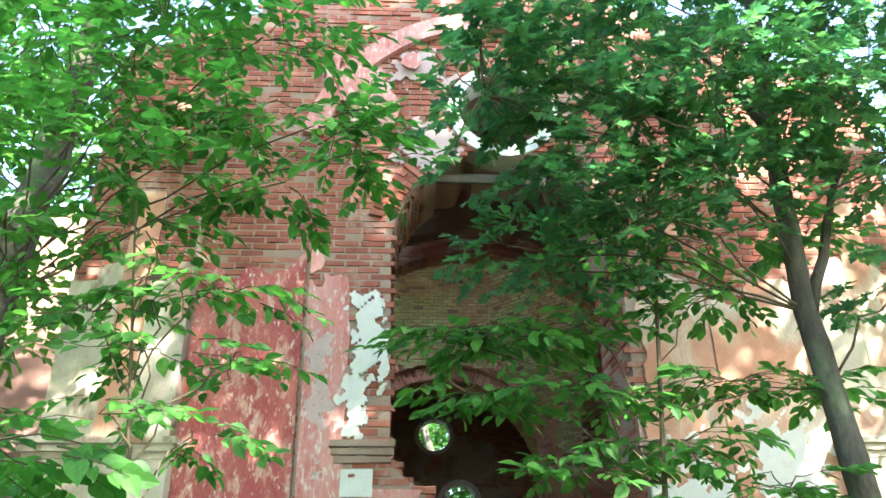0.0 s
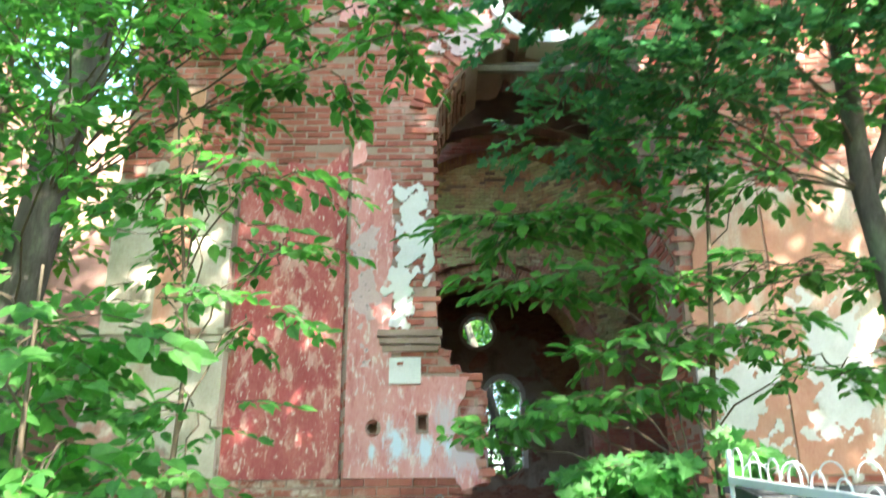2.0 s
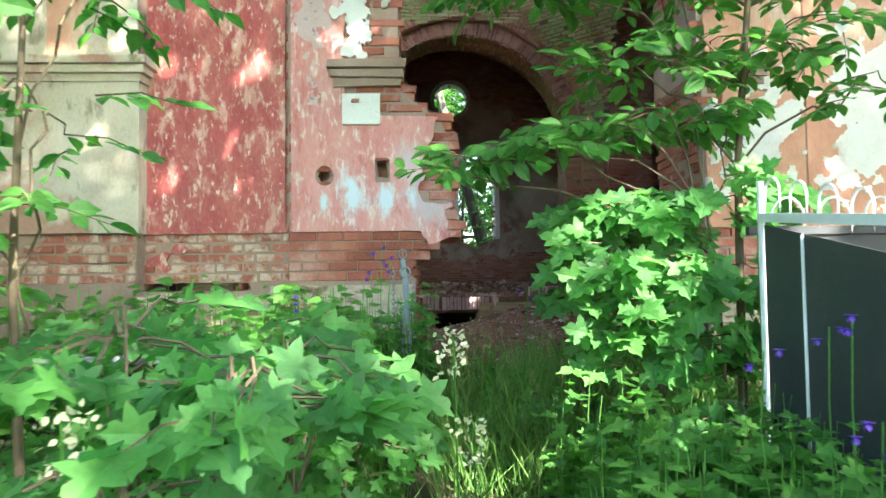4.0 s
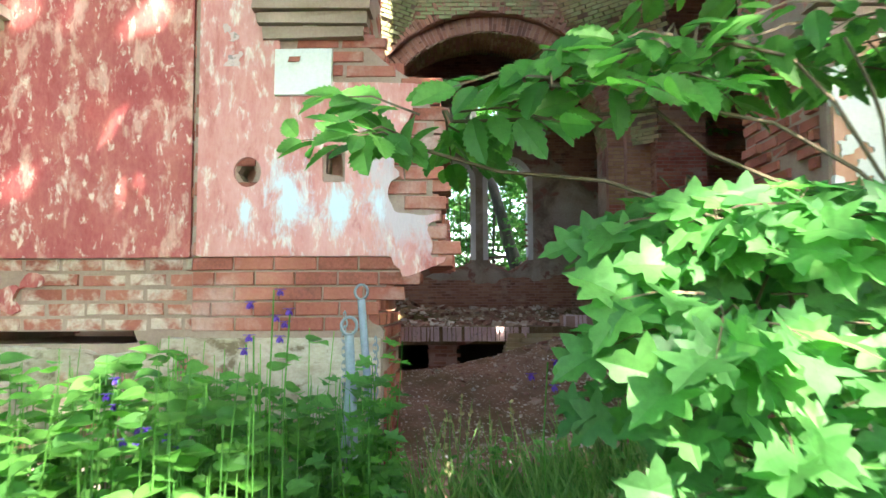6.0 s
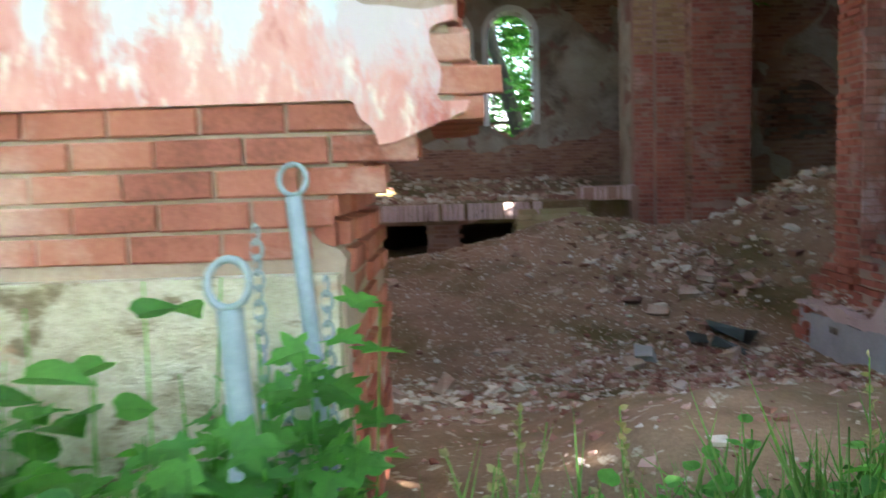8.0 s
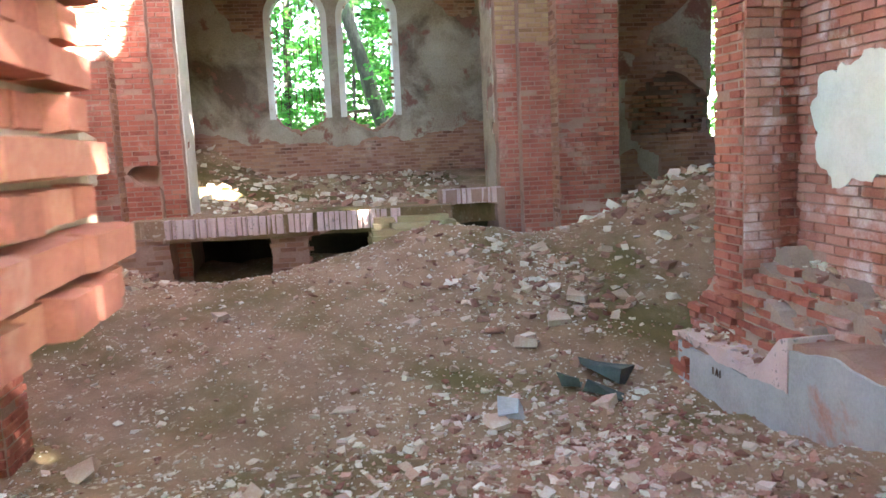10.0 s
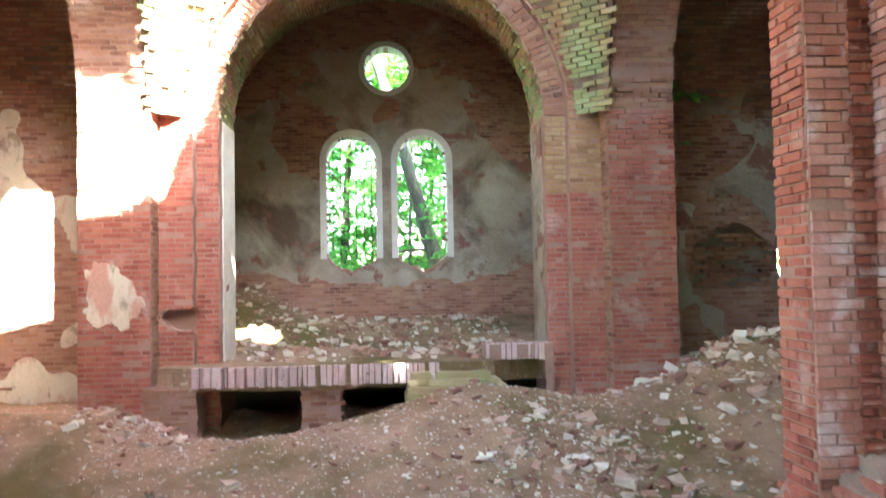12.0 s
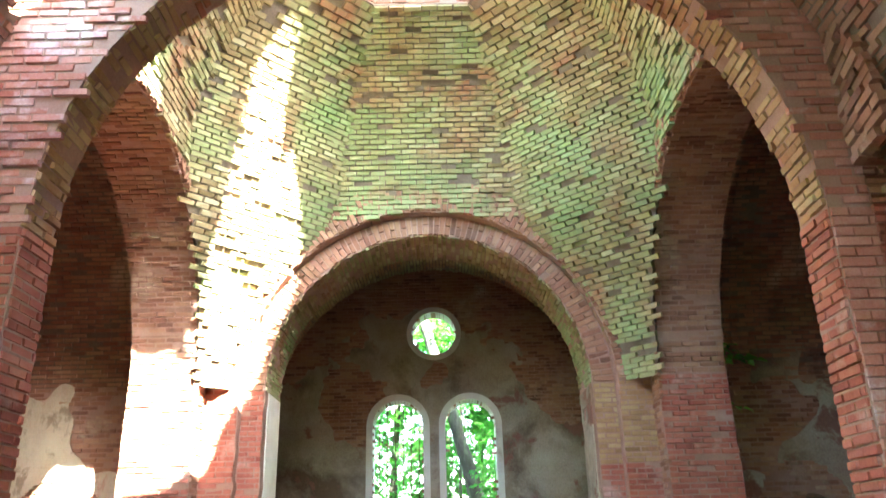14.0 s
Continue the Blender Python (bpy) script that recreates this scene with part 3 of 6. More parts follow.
# strip of red limewash between the two cream ones on the outer pilaster
for s in (-1, 1):
    x0, x1 = sorted((s * 3.82, s * 3.54))
    solid("red_strip", *slab(flat((0, -0.14, 0), (1, 0, 0), (0, 0, 1)), x0, x1, 3.05, 5.6, 0.03, lambda x, z: 0.35 + 0.3 * wobble(x, z, 2.5, 9), 0.0, 0.034), ORANGE_PLASTER, facade)
V, F = laid(FP, -0.6, 0.6, 5.0, 9.3, lambda x, z: wall_field(x, z) - 0.04, depth=0.016, lost=0.02, rough=0.9, seed=41)
tagged(solid("brickwork", V, F, BRICK, facade), kind="stuff")
# arch ring of the portal and the great blind arch above
RP = ring((0, 0, 5.03), (-1, 0, 0), (0, -1, 0), 1.2)
tagged(solid("arch_ring", *laid(RP, 0, 0.3, 0.05, 1.2 * 0.8, None, L=0.28, H=0.085, depth=0.1, seed=5), BRICK, facade), kind="stuff")
HP = ring((0, 0, 6.03), (-1, 0, 0), (0, -1, 0), 2.03)
solid("hood_mould", *slab(HP, -0.03, 0.22, 0.4, 2.03 * 2.6, 0.06, lambda u, v: 0.5 + 0 * u, -0.02, 0.09), PINK_PLASTER, facade)
# base of the wall
solid("stone_base", *slab(flat((0, -0.13, 0), (1, 0, 0), (0, 0, 1)), -4.45, -1.07, -1.2, 1.31, 0.06, lambda x, z: 1.29 - z + 0.02 * wobble(x, z, 6) - 0.04 * (x < -2.1), -0.14, 0.0), PLINTH, facade)
solid("stone_base", *slab(flat((0, -0.13, 0), (1, 0, 0), (0, 0, 1)), 1.2, 4.45, -1.2, 1.31, 0.06, lambda x, z: 1.31 - z + 0.03 * wobble(x, z, 6) - 0.02, -0.14, 0.0), PLINTH, facade)
for s in (-1, 1):
    x0, x1 = sorted((s * 3.12, s * 4.36))
    solid("pedestal", *slab(flat((0, -0.2, 0), (1, 0, 0), (0, 0, 1)), x0, x1, 1.72, 2.86, 0.05, lambda x, z: 0.15 * wobble(x, z, 4, 2) + 0.3 + 0 * x, -0.2, 0.0), CREAM, facade)
    g = np.random.default_rng(4)
    solid("cornice", *merge(*[box((x0 - 0.02 - 0.03 * k, -0.22 - 0.04 * k, 2.86 + 0.06 * k), (x1 + 0.02 + 0.03 * k, -0.02, 2.915 + 0.06 * k), 0.006, g) for k in range(3)]), CREAM, facade)
    x0, x1 = sorted((s * 1.16, s * 1.68))
    solid("impost", *merge(*[box((x0 - 0.02 * k, -0.12 - 0.03 * k, 2.84 + 0.065 * k), (x1 + 0.02 * k, -0.02, 2.9 + 0.065 * k), 0.008, g) for k in range(3)]), MORTAR, facade)
# scraps of whitewash and paint
def patch(cx, cz, rx, rz, mat, seed, out=0.07, extra=0.032):
    P = flat((0, -out, 0), (1, 0, 0), (0, 0, 1))
    f = lambda x, z: np.minimum(1 - np.hypot((x - cx) / rx, (z - cz) / rz) + 0.55 * wobble(x, z, 6.0, seed) + 0.4 * wobble(x, z, 21.0, seed), 3 * opening(x, z) - 0.03)
    solid("whitewash_patch", *slab(P, cx - 1.6 * rx, cx + 1.6 * rx, cz - 1.6 * rz, cz + 1.6 * rz, 0.016, f, 0.0, extra), mat, facade, "scrap of pale whitewash")


patch(-1.4, 4.15, 0.16, 0.4, WHITE, 5, extra=0.0345)
patch(-1.25, 3.9, 0.06, 0.35, WHITE, 6, extra=0.0380)
patch(-1.5, 3.3, 0.13, 0.28, WHITE, 7, extra=0.0415)
patch(-1.85, 3.5, 0.1, 0.5, LILAC, 8, extra=0.0310)
patch(-0.75, 6.3, 0.35, 0.3, LILAC, 9, out=0.0, extra=0.0345)
patch(-0.9, 7.4, 0.3, 0.25, LILAC, 10, out=0.0, extra=0.0380)
patch(1.6, 2.4, 0.3, 0.5, WHITE, 11, extra=0.0415)
patch(2.6, 2.6, 0.4, 0.7, WHITE, 12, out=0.0, extra=0.0310)
# rim of the round window
OP = lambda u, v, d: np.stack([0.06 + (0.53 + u) * np.cos(v), 0.0 - d, 6.85 + (0.53 + u) * np.sin(v)], -1)
solid("oculus_rim", *slab(OP, -0.03, 0.11, 1.95, 1.95 + 5.6, 0.07, lambda u, v: 0.1 + 0.12 * wobble(v, u, 2, 3), -0.3, 0.05), WHITE, facade)
for xj, U, u0, z0, z1 in ((-1.2, (0, 1, 0), 0.0, 2.95, 5.0), (1.2, (0, -1, 0), -1.0, 0.3, 5.0), (-1.065, (0, 1, 0), 0.0, -0.2, 1.44)):
    tagged(solid("brickwork", *laid(flat((xj, 0, 0), U, (0, 0, 1)), u0, u0 + 1.0, z0, z1, None, depth=0.02, rough=1.2, lost=0.03, seed=47), BRICK, facade), kind="stuff")
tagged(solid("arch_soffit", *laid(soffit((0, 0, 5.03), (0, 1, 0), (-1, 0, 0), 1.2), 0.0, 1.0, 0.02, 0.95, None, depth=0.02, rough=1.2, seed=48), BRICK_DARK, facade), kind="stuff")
for x0, x1, z0, z1 in ((-1.85, -1.65, 2.05, 2.25), (-1.39, -1.23, 2.07, 2.31)):
    solid("hole_back", *box((x0, 0.08, z0), (x1, 0.2, z1)), BRICK_DARK, facade)
beam = structure(solid("lintel_beam", *tube([(-0.75, 0.25, 6.08), (0.1, 0.24, 6.06), (1.05, 0.25, 6.04)], [0.06, 0.065, 0.06], 6), WOOD), "grey rotten timber lintel under the broken arch")

# ---- inner walls ----


def arch_field(a, r, zc, seed=0):
    def f(u, v):
        o = np.where(v < zc, np.abs(u - a) - r, np.hypot(u - a, v - zc) - r)
        return o + 0.015 * wobble(u, v, 6, seed)
    return f


def brick_wall(name, o, U, V, u0, u1, v0, v1, thick, field=None, mat=BRICK_DARK, label="", plaster=None, pmat=INNER_PLASTER, step=0.08, seed=1, mortar=MORTAR_RED, lost=0.02, depth=0.018, face_field=None, rough=0.8):
    P = flat(o, U, V)
    w = structure(solid(name, *slab(P, u0, u1, v0, v1, step, field, -thick, 0.0), mortar), label or "bare weathered brick wall")
    def where(u, v):
        f = field(u, v) - 0.03 if field else 9 + 0 * u
        f = np.minimum(f, face_field(u, v)) if face_field else f
        return np.minimum(f, 0.04 - plaster(u, v)) if plaster else f
    tagged(solid("brickwork", *laid(P, u0, u1, v0, v1, where, depth=depth, lost=lost, seed=seed, rough=rough), mat, w), kind="stuff")
    if plaster:
        solid("render_coat", *slab(P, u0, u1, v0, v1, 0.05, (lambda u, v: np.minimum(plaster(u, v), field(u, v) - 0.01)) if field else plaster, -0.005, depth + 0.012), pmat, w)
    return w


def barrel(name, c, axis, side, r, length, mat=BRICK_MOSS, a0=0.0, a1=math.pi, seed=1, label="", lost=0.03, field=None):
    P = soffit(c, axis, side, r)
    w = structure(solid(name, *slab(P, 0, length, a0 * r, a1 * r, 0.12, field, -0.3, 0.0), MORTAR_DARK), label or "bare brick barrel vault")
    tagged(solid("brickwork", *laid(P, 0, length, a0 * r, a1 * r, field, depth=0.02, lost=lost, seed=seed, rough=1.0), mat, w), kind="stuff")
    return w


ZC, YC = 4.68, 8.1
# west arm: side walls, crossing arch
for s, nm in ((1, "right"), (-1, "left")):
    o, U = ((3.5, 0, 0), (0, -1, 0)) if s > 0 else ((-3.5, 0, 0), (0, 1, 0))
    u0, u1 = (-5.2, -1.0) if s > 0 else (1.0, 5.2)
    # left wall: an opening added out of view lets light onto the right pier
    brick_wall("wall_arm_" + nm, o, U, Z, u0, u1, -1.0, 5.1, 0.6, None if s > 0 else (lambda u, v: np.maximum(np.abs(u - 3.0) - 1.3, np.abs(v - 2.9) - 1.9)), mat=BRICK, mortar=MORTAR_RED, seed=11 + s, plaster=(lambda u, v: np.minimum(0.42 - np.abs(v - 2.0), 0.62 - np.abs(u + 4.3)) + 0.12 * wobble(u, v, 5, 1)) if s > 0 else None, pmat=WHITE, label="red brick side wall with a scrap of plaster", face_field=(lambda u, v: np.where((u < -3.6) & (v > 0.5) & (v < 4.2), -1, 1)) if s > 0 else None)
    if s > 0:
        NEAR_BRICKS.append(((3.5, 0, 0), (0, -1, 0), Z, -5.2, -3.6, 0.5, 4.2, BRICK_PALE, bpy.data.objects["wall_arm_right"], lambda u, v: 0.03 - (np.minimum(0.42 - np.abs(v - 2.0), 0.62 - np.abs(u + 4.3)) + 0.12 * wobble(u, v, 5, 1))))
# upper edge, out of view, is lowered to let the traced sun patch in
brick_wall("wall_crossing_west", (0, 5.2, 0), X, Z, -3.5, 3.5, -1.0, 8.9, 0.45, lambda u, v: np.minimum(arch_field(0.12, 2.9, ZC)(u, v), np.interp(u, [-3.0, -2.6, -1.5, -0.4, 0.6, 1.3, 1.6], [7.6, 7.0, 7.3, 8.0, 9.0, 9.4, 10.0]) + 0.08 * wobble(u, v, 5, 2) - v), mat=BRICK_ROSE, mortar=MORTAR_RED, seed=21, label="red brick crossing piers and western arch", face_field=lambda u, v: v - ZC)
ob = bpy.data.objects["wall_crossing_west"]
tagged(solid("arch_soffit", *laid(soffit((0.12, 5.2, ZC), Y, X, 2.9), 0.0, 0.45, 0.02, math.pi * 2.9, None, depth=0.02, seed=22, rough=1.2), BRICK_OCHRE, ob), kind="stuff")
for u0, u1 in ((3.02, 3.5), (-3.5, -2.78)):
    if u0 > 0:
        NEAR_BRICKS.append(((0, 5.2, 0), X, Z, u0, u1, 0.5, ZC, BRICK_PALE, ob, None))
        continue
    tagged(solid("brickwork", *laid(flat((0, 5.2, 0), X, Z), u0, u1, -0.5, ZC, None, depth=0.02, seed=24, lost=0.006), BRICK, ob), kind="stuff")
for xj, U, u0 in ((3.02, (0, -1, 0), -5.65), (-2.78, (0, 1, 0), 5.2)):
    tagged(solid("brickwork", *laid(flat((xj, 0, 0), U, Z), u0, u0 + 0.45, -0.5, ZC, None, depth=0.02, seed=23), BRICK, ob), kind="stuff")
# crossing: north and south arches
for s, nm in ((1, "south"), (-1, "north")):
    o, U = ((s * 3.3, 0, 0), (0, -1, 0)) if s > 0 else ((s * 3.3, 0, 0), (0, 1, 0))
    k = -1 if s > 0 else 1
    u0, u1 = sorted((k * 5.7, k * 12.6))
    brick_wall("wall_crossing_" + nm, o, U, Z, u0, u1, -1.0, 8.9, 1.0, arch_field(k * YC, 2.95, ZC), seed=31 + s, label="weathered brick crossing wall with side arch")
    P = soffit((s * 3.3, YC, ZC), (s, 0, 0), Y, 2.95)
    ob = bpy.data.objects["wall_crossing_" + nm]
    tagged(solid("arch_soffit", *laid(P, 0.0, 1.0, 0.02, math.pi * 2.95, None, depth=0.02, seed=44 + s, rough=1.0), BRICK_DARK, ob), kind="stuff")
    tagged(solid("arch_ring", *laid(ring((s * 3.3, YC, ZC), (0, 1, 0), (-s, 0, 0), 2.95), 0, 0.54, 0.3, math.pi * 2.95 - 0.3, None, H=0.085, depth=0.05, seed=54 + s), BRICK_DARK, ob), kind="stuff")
    # jambs that carry the arch, facing along the nave
    for yj, fd in ((YC + 2.95, -1), (YC - 2.95, 1)):
        PJ = flat((s * 3.3, yj, 0), (s, 0, 0), Z)
        V, F = laid(PJ, 0.0, 1.0, -0.5, ZC, None, depth=0.022 * (1 if (s > 0) == (fd < 0) else -1), sink=0.02 if (s > 0) == (fd < 0) else -0.02, lost=0.03, rough=0.9, seed=60 + s + fd)
        tagged(solid("brickwork", V, F if (s > 0) == (fd < 0) else F[:, ::-1], BRICK, ob), kind="stuff")
def pier_hole(u, v):
    """Broken-out pocket and small gaps in the north-eastern pier."""
    f = np.hypot((u + 3.02) / 0.22, (v - 1.72) / 0.2) - 0.9 + 0.25 * wobble(u, v, 9, 2)
    for a, b in ((-2.98, 2.55), (-3.05, 2.9), (-2.95, 3.3)):
        f = np.minimum(f, np.maximum(np.abs(u - a) - 0.11, np.abs(v - b) - 0.04))
    return f


# east arch in two orders
brick_wall("wall_crossing_east", (0, 11.4, 0), X, Z, -3.3, 3.3, -1.0, 10.4, 0.35, lambda u, v: np.minimum(arch_field(0, 2.8, ZC)(u, v), pier_hole(u, v)), seed=71, label="weathered brick eastern crossing arch", face_field=lambda u, v: np.where(v < ZC, -1, np.hypot(u, v - ZC) - 3.36))
ob = bpy.data.objects["wall_crossing_east"]
solid("plaster_scrap", *slab(flat((0, 11.05, 0), X, Z), -4.28, -3.35, 1.3, 2.8, 0.03, lambda u, v: 0.85 - np.hypot((u + 3.8) / 0.42, (v - 2.05) / 0.58) + 0.25 * wobble(u, v, 5, 2), 0.0, 0.04), CREAM, bpy.data.objects["wall_crossing_north"], "scrap of beige plaster")
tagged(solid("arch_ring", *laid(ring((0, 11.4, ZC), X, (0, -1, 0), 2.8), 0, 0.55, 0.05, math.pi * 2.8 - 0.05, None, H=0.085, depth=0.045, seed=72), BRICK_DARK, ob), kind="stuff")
brick_wall("wall_east_inner_order", (0, 11.58, 0), X, Z, -3.5, 3.5, -1.0, 9.0, 1.07, arch_field(0, 2.46, ZC), seed=73, label="recessed inner order of the eastern arch", face_field=lambda u, v: np.where(v < ZC, -1, np.hypot(u, v - ZC) - 2.95))
ob = bpy.data.objects["wall_east_inner_order"]
tagged(solid("arch_ring", *laid(ring((0, 11.58, ZC), X, (0, -1, 0), 2.46), 0, 0.33, 0.02, math.pi * 2.46, None, L=0.33, H=0.085, depth=0.03, seed=74), BRICK_DARK, ob), kind="stuff")
tagged(solid("arch_soffit", *laid(soffit((0, 11.58, ZC), Y, X, 2.46), 0.0, 1.07, 0.02, math.pi * 2.46, None, depth=0.02, seed=75, rough=1.2, lost=0.05), BRICK_MOSS, ob), kind="stuff")
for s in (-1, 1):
    # white on the north jamb also carries its sunlight; south takes the stained plaster
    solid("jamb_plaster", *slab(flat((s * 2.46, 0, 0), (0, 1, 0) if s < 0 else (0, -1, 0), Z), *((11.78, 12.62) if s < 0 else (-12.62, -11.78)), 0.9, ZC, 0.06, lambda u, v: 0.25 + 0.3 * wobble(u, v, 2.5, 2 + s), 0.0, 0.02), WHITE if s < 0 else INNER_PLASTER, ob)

for nm, yy, a, b in (("wall_crossing_east", 11.4, 2.8, 3.3), ("wall_east_inner_order", 11.58, 2.46, 2.8)):
    for s in (-1, 1):
        u0, u1 = sorted((s * a, s * b))
        tagged(solid("brickwork", *laid(flat((0, yy, 0), X, Z), u0, u1, -0.5, 3.5, (lambda u, v: pier_hole(u, v)) if s < 0 else None, depth=0.016, gap=0.007, seed=76 + s, rough=0.8, lost=0.012), BRICK, bpy.data.objects[nm]), kind="stuff")
        tagged(solid("brickwork", *laid(flat((0, yy, 0), X, Z), u0, u1, 3.5, ZC, None, depth=0.016, gap=0.007, seed=79 + s, rough=0.8, lost=0.012), BRICK_OCHRE if s > 0 else BRICK, bpy.data.objects[nm]), kind="stuff")
# two gaps out of view in the north half are added to admit light
barrel("vault_west", (0, 1.0, 4.9), Y, X, 3.5, 4.2, seed=95, label="weathered brick barrel vault behind the front wall, unseen gaps added on its north side for light", mat=BRICK_DARK, field=lambda u, v: np.minimum(np.maximum(np.abs(u - 0.95) - 0.8, np.abs(v - 3.5 * 2.35) - 1.4), np.maximum(2.5 - u, np.abs(v - 3.5 * 2.3) - 1.2)) + 0.12 * wobble(u, v, 4, 2))
# sanctuary with two tall windows and an oculus
def windows(u, v):
    f = 9 + 0 * u
    for c in (-0.79, 0.79):
        h = np.abs(u - c)
        body = np.where(v > 4.9, np.hypot(u - c, v - 4.9) - 0.55, h - 0.55)
        low = 2.72 - v - 0.6 * (0.55 - h) + 0.06 * wobble(u, v, 7, 3)
        f = np.minimum(f, np.maximum(body, low))
    return np.minimum(f, np.hypot(u - 0.03, v - 6.96) - 0.5)


def room_plaster(u, v):
    n = 0.35 * wobble(u, v, 1.3, 4) + 0.22 * wobble(u, v, 4, 1)
    body = np.minimum(7.35 - v - 0.16 * u * u + n, v - 2.05 - 0.12 * np.abs(u) + 0.35 * n)
    bare = np.hypot((u + 1.9) / 0.9, (v - 5.3) / 1.0) - 0.8 + n
    bare = np.minimum(bare, np.hypot((u - 0.05) / 0.45, (v - 6.0) / 0.5) - 0.7 + n)
    bare = np.minimum(bare, np.hypot((u - 2.7) / 0.8, (v - 6.0) / 1.1) - 0.9 + n)
    return np.minimum(np.minimum(body, bare), windows(u, v) - 0.06)


east = brick_wall("wall_east", (0, 17.1, 0), X, Z, -3.6, 3.6, -1.0, 8.6, 0.5, windows, seed=81, plaster=room_plaster, label="stained plaster and brick wall with two tall round-headed windows", step=0.04)
for c in (-0.79, 0.79):
    win = structure(new("window_" + ("left" if c < 0 else "right")), "tall round-headed window opening with a white splayed reveal and iron bars")
    def RV(u, v, d, c=c):
        t = np.clip(v, 0, None)
        ang = np.clip((t - 2.2) / 0.55, 0, math.pi)
        w = 0.55 + u
        x = np.where(t < 2.2, w, np.where(t > 2.2 + 0.55 * math.pi, -w, w * np.cos(ang)))
        zz = np.where(t < 2.2, 2.7 + t, np.where(t > 2.2 + 0.55 * math.pi, 4.9 - (t - 2.2 - 0.55 * math.pi), 4.9 + w * np.sin(ang)))
        return np.stack([c + x, 17.1 - d, zz], -1)
    V, F = slab(RV, 0.0, 0.14, 0, 4.4 + 0.55 * math.pi, 0.07, None, -0.5, 0.045)
    solid("reveal", V, F, WHITE, win)
    for k in range(6):
        xx = c - 0.44 + 0.176 * k
        if c < 0:
            solid("bar", *tube([(xx, 17.45, 2.6 if k % 2 else 2.9), (xx + 0.01, 17.45, 5.35 - 0.9 * abs(xx - c) ** 2)], 0.009, 6), IRON, win)
for nm, x0 in (("round_window", 0.03),):
    win = structure(new("window_round"), "round window opening with a white rim")
    OR = lambda u, v, d: np.stack([0.03 + (0.5 + u) * np.cos(v), 17.1 - d, 6.96 + (0.5 + u) * np.sin(v)], -1)
    solid("rim", *slab(OR, 0.0, 0.12, 0, 2 * math.pi, 0.1, None, -0.5, 0.045), WHITE, win)
for s, nm in ((1, "south"), (-1, "north")):
    o, U = ((s * 3.6, 0, 0), (0, -1, 0)) if s > 0 else ((s * 3.6, 0, 0), (0, 1, 0))
    u0, u1 = (-17.1, -12.65) if s > 0 else (12.65, 17.1)
    brick_wall("wall_sanctuary_" + nm, o, U, Z, u0, u1, -1.0, 5.6, 0.5, seed=91 + s, plaster=lambda u, v: 0.5 * wobble(u, v, 0.8, 6) + 0.3, label="stained plaster and brick side wall")
barrel("vault_east", (0, 12.65, 4.9), Y, X, 3.6, 4.5, seed=93, label="dark mossy brick barrel vault")
# aisles
for s, nm in ((1, "south"), (-1, "north")):
    def gap(u, v):
        hole = np.where(u > 0, np.where(v < 2.5, np.abs(u - 5.85) - 0.72, np.hypot((u - 5.85) / 0.72, (v - 2.5) / 0.55) - 1) + 0.1 * wobble(u, v, 4, 3), 9)
        hole = np.where(v < 1.9, 9, hole)
        return np.where(np.abs(u) < 6.62, hole, np.maximum(np.abs(np.abs(u) - 7.15) - 0.5, np.abs(v - 3.1) - 1.2))
    def niche(u, v):
        return 0.45 * wobble(u, v, 1.1, 3) + 0.02 - 0.6 * (np.hypot((np.abs(u) - 5.8) / 0.8, (v - 2.6) / 1.0) < 1)
    u0, u1 = sorted((s * 4.3, s * 8.6))
    if s > 0:
        tagged(structure(solid("niche_back", *laid(flat((0, 12.85, 0), X, Z), 5.0, 6.65, 1.7, 3.3, None, depth=0.07, rough=1.6, lost=0.12, seed=140), BRICK_DARK), "broken brick at the back of a shallow niche"))
        structure(solid("niche_core", *slab(flat((0, 12.85, 0), X, Z), 4.9, 6.75, 1.6, 3.4, 0.1, None, -0.3, 0.0), MORTAR_DARK), "mortar core behind a broken niche")
    brick_wall("wall_aisle_" + nm, (0, 12.6, 0), X, Z, u0, u1, -1.0, 8.0, 0.6, gap, seed=101 + s, plaster=niche, pmat=INNER_PLASTER if s > 0 else CREAM, label="aisle end wall of patchy plaster over brick", rough=1.2, lost=0.04)
    o, U = ((s * 8.6, 0, 0), (0, -1, 0)) if s > 0 else ((s * 8.6, 0, 0), (0, 1, 0))
    u0, u1 = (-12.6, -1.0) if s > 0 else (1.0, 12.6)
    # window added out of view in the north aisle wall to light the inside
    def lights(u, v):
        f = 9 + 0 * u
        for c in (7.4,) if s < 0 else ():
            h = np.abs(np.abs(u) - c)
            f = np.minimum(f, np.where(v > 5.0, np.hypot(h, v - 5.0) - 0.55, np.maximum(h - 0.55, 2.2 - v)))
        return f
    brick_wall("wall_aisle_side_" + nm, o, U, Z, u0, u1, -1.0, 8.8, 0.6, lights, seed=111 + s, label="weathered brick aisle wall")
    brick_wall("wall_aisle_west_" + nm, (0, 5.2, 0), (-1, 0, 0), Z, *sorted((-s * 4.3, -s * 8.6)), -1.0, 8.0, 0.6, seed=121 + s, label="weathered brick aisle wall")
    barrel("vault_aisle_" + nm, (s * 4.28, 8.9, 5.0), (s, 0, 0), Y, 3.7, 4.4, seed=131 + s, label="weathered brick aisle vault", mat=BRICK_DARK)

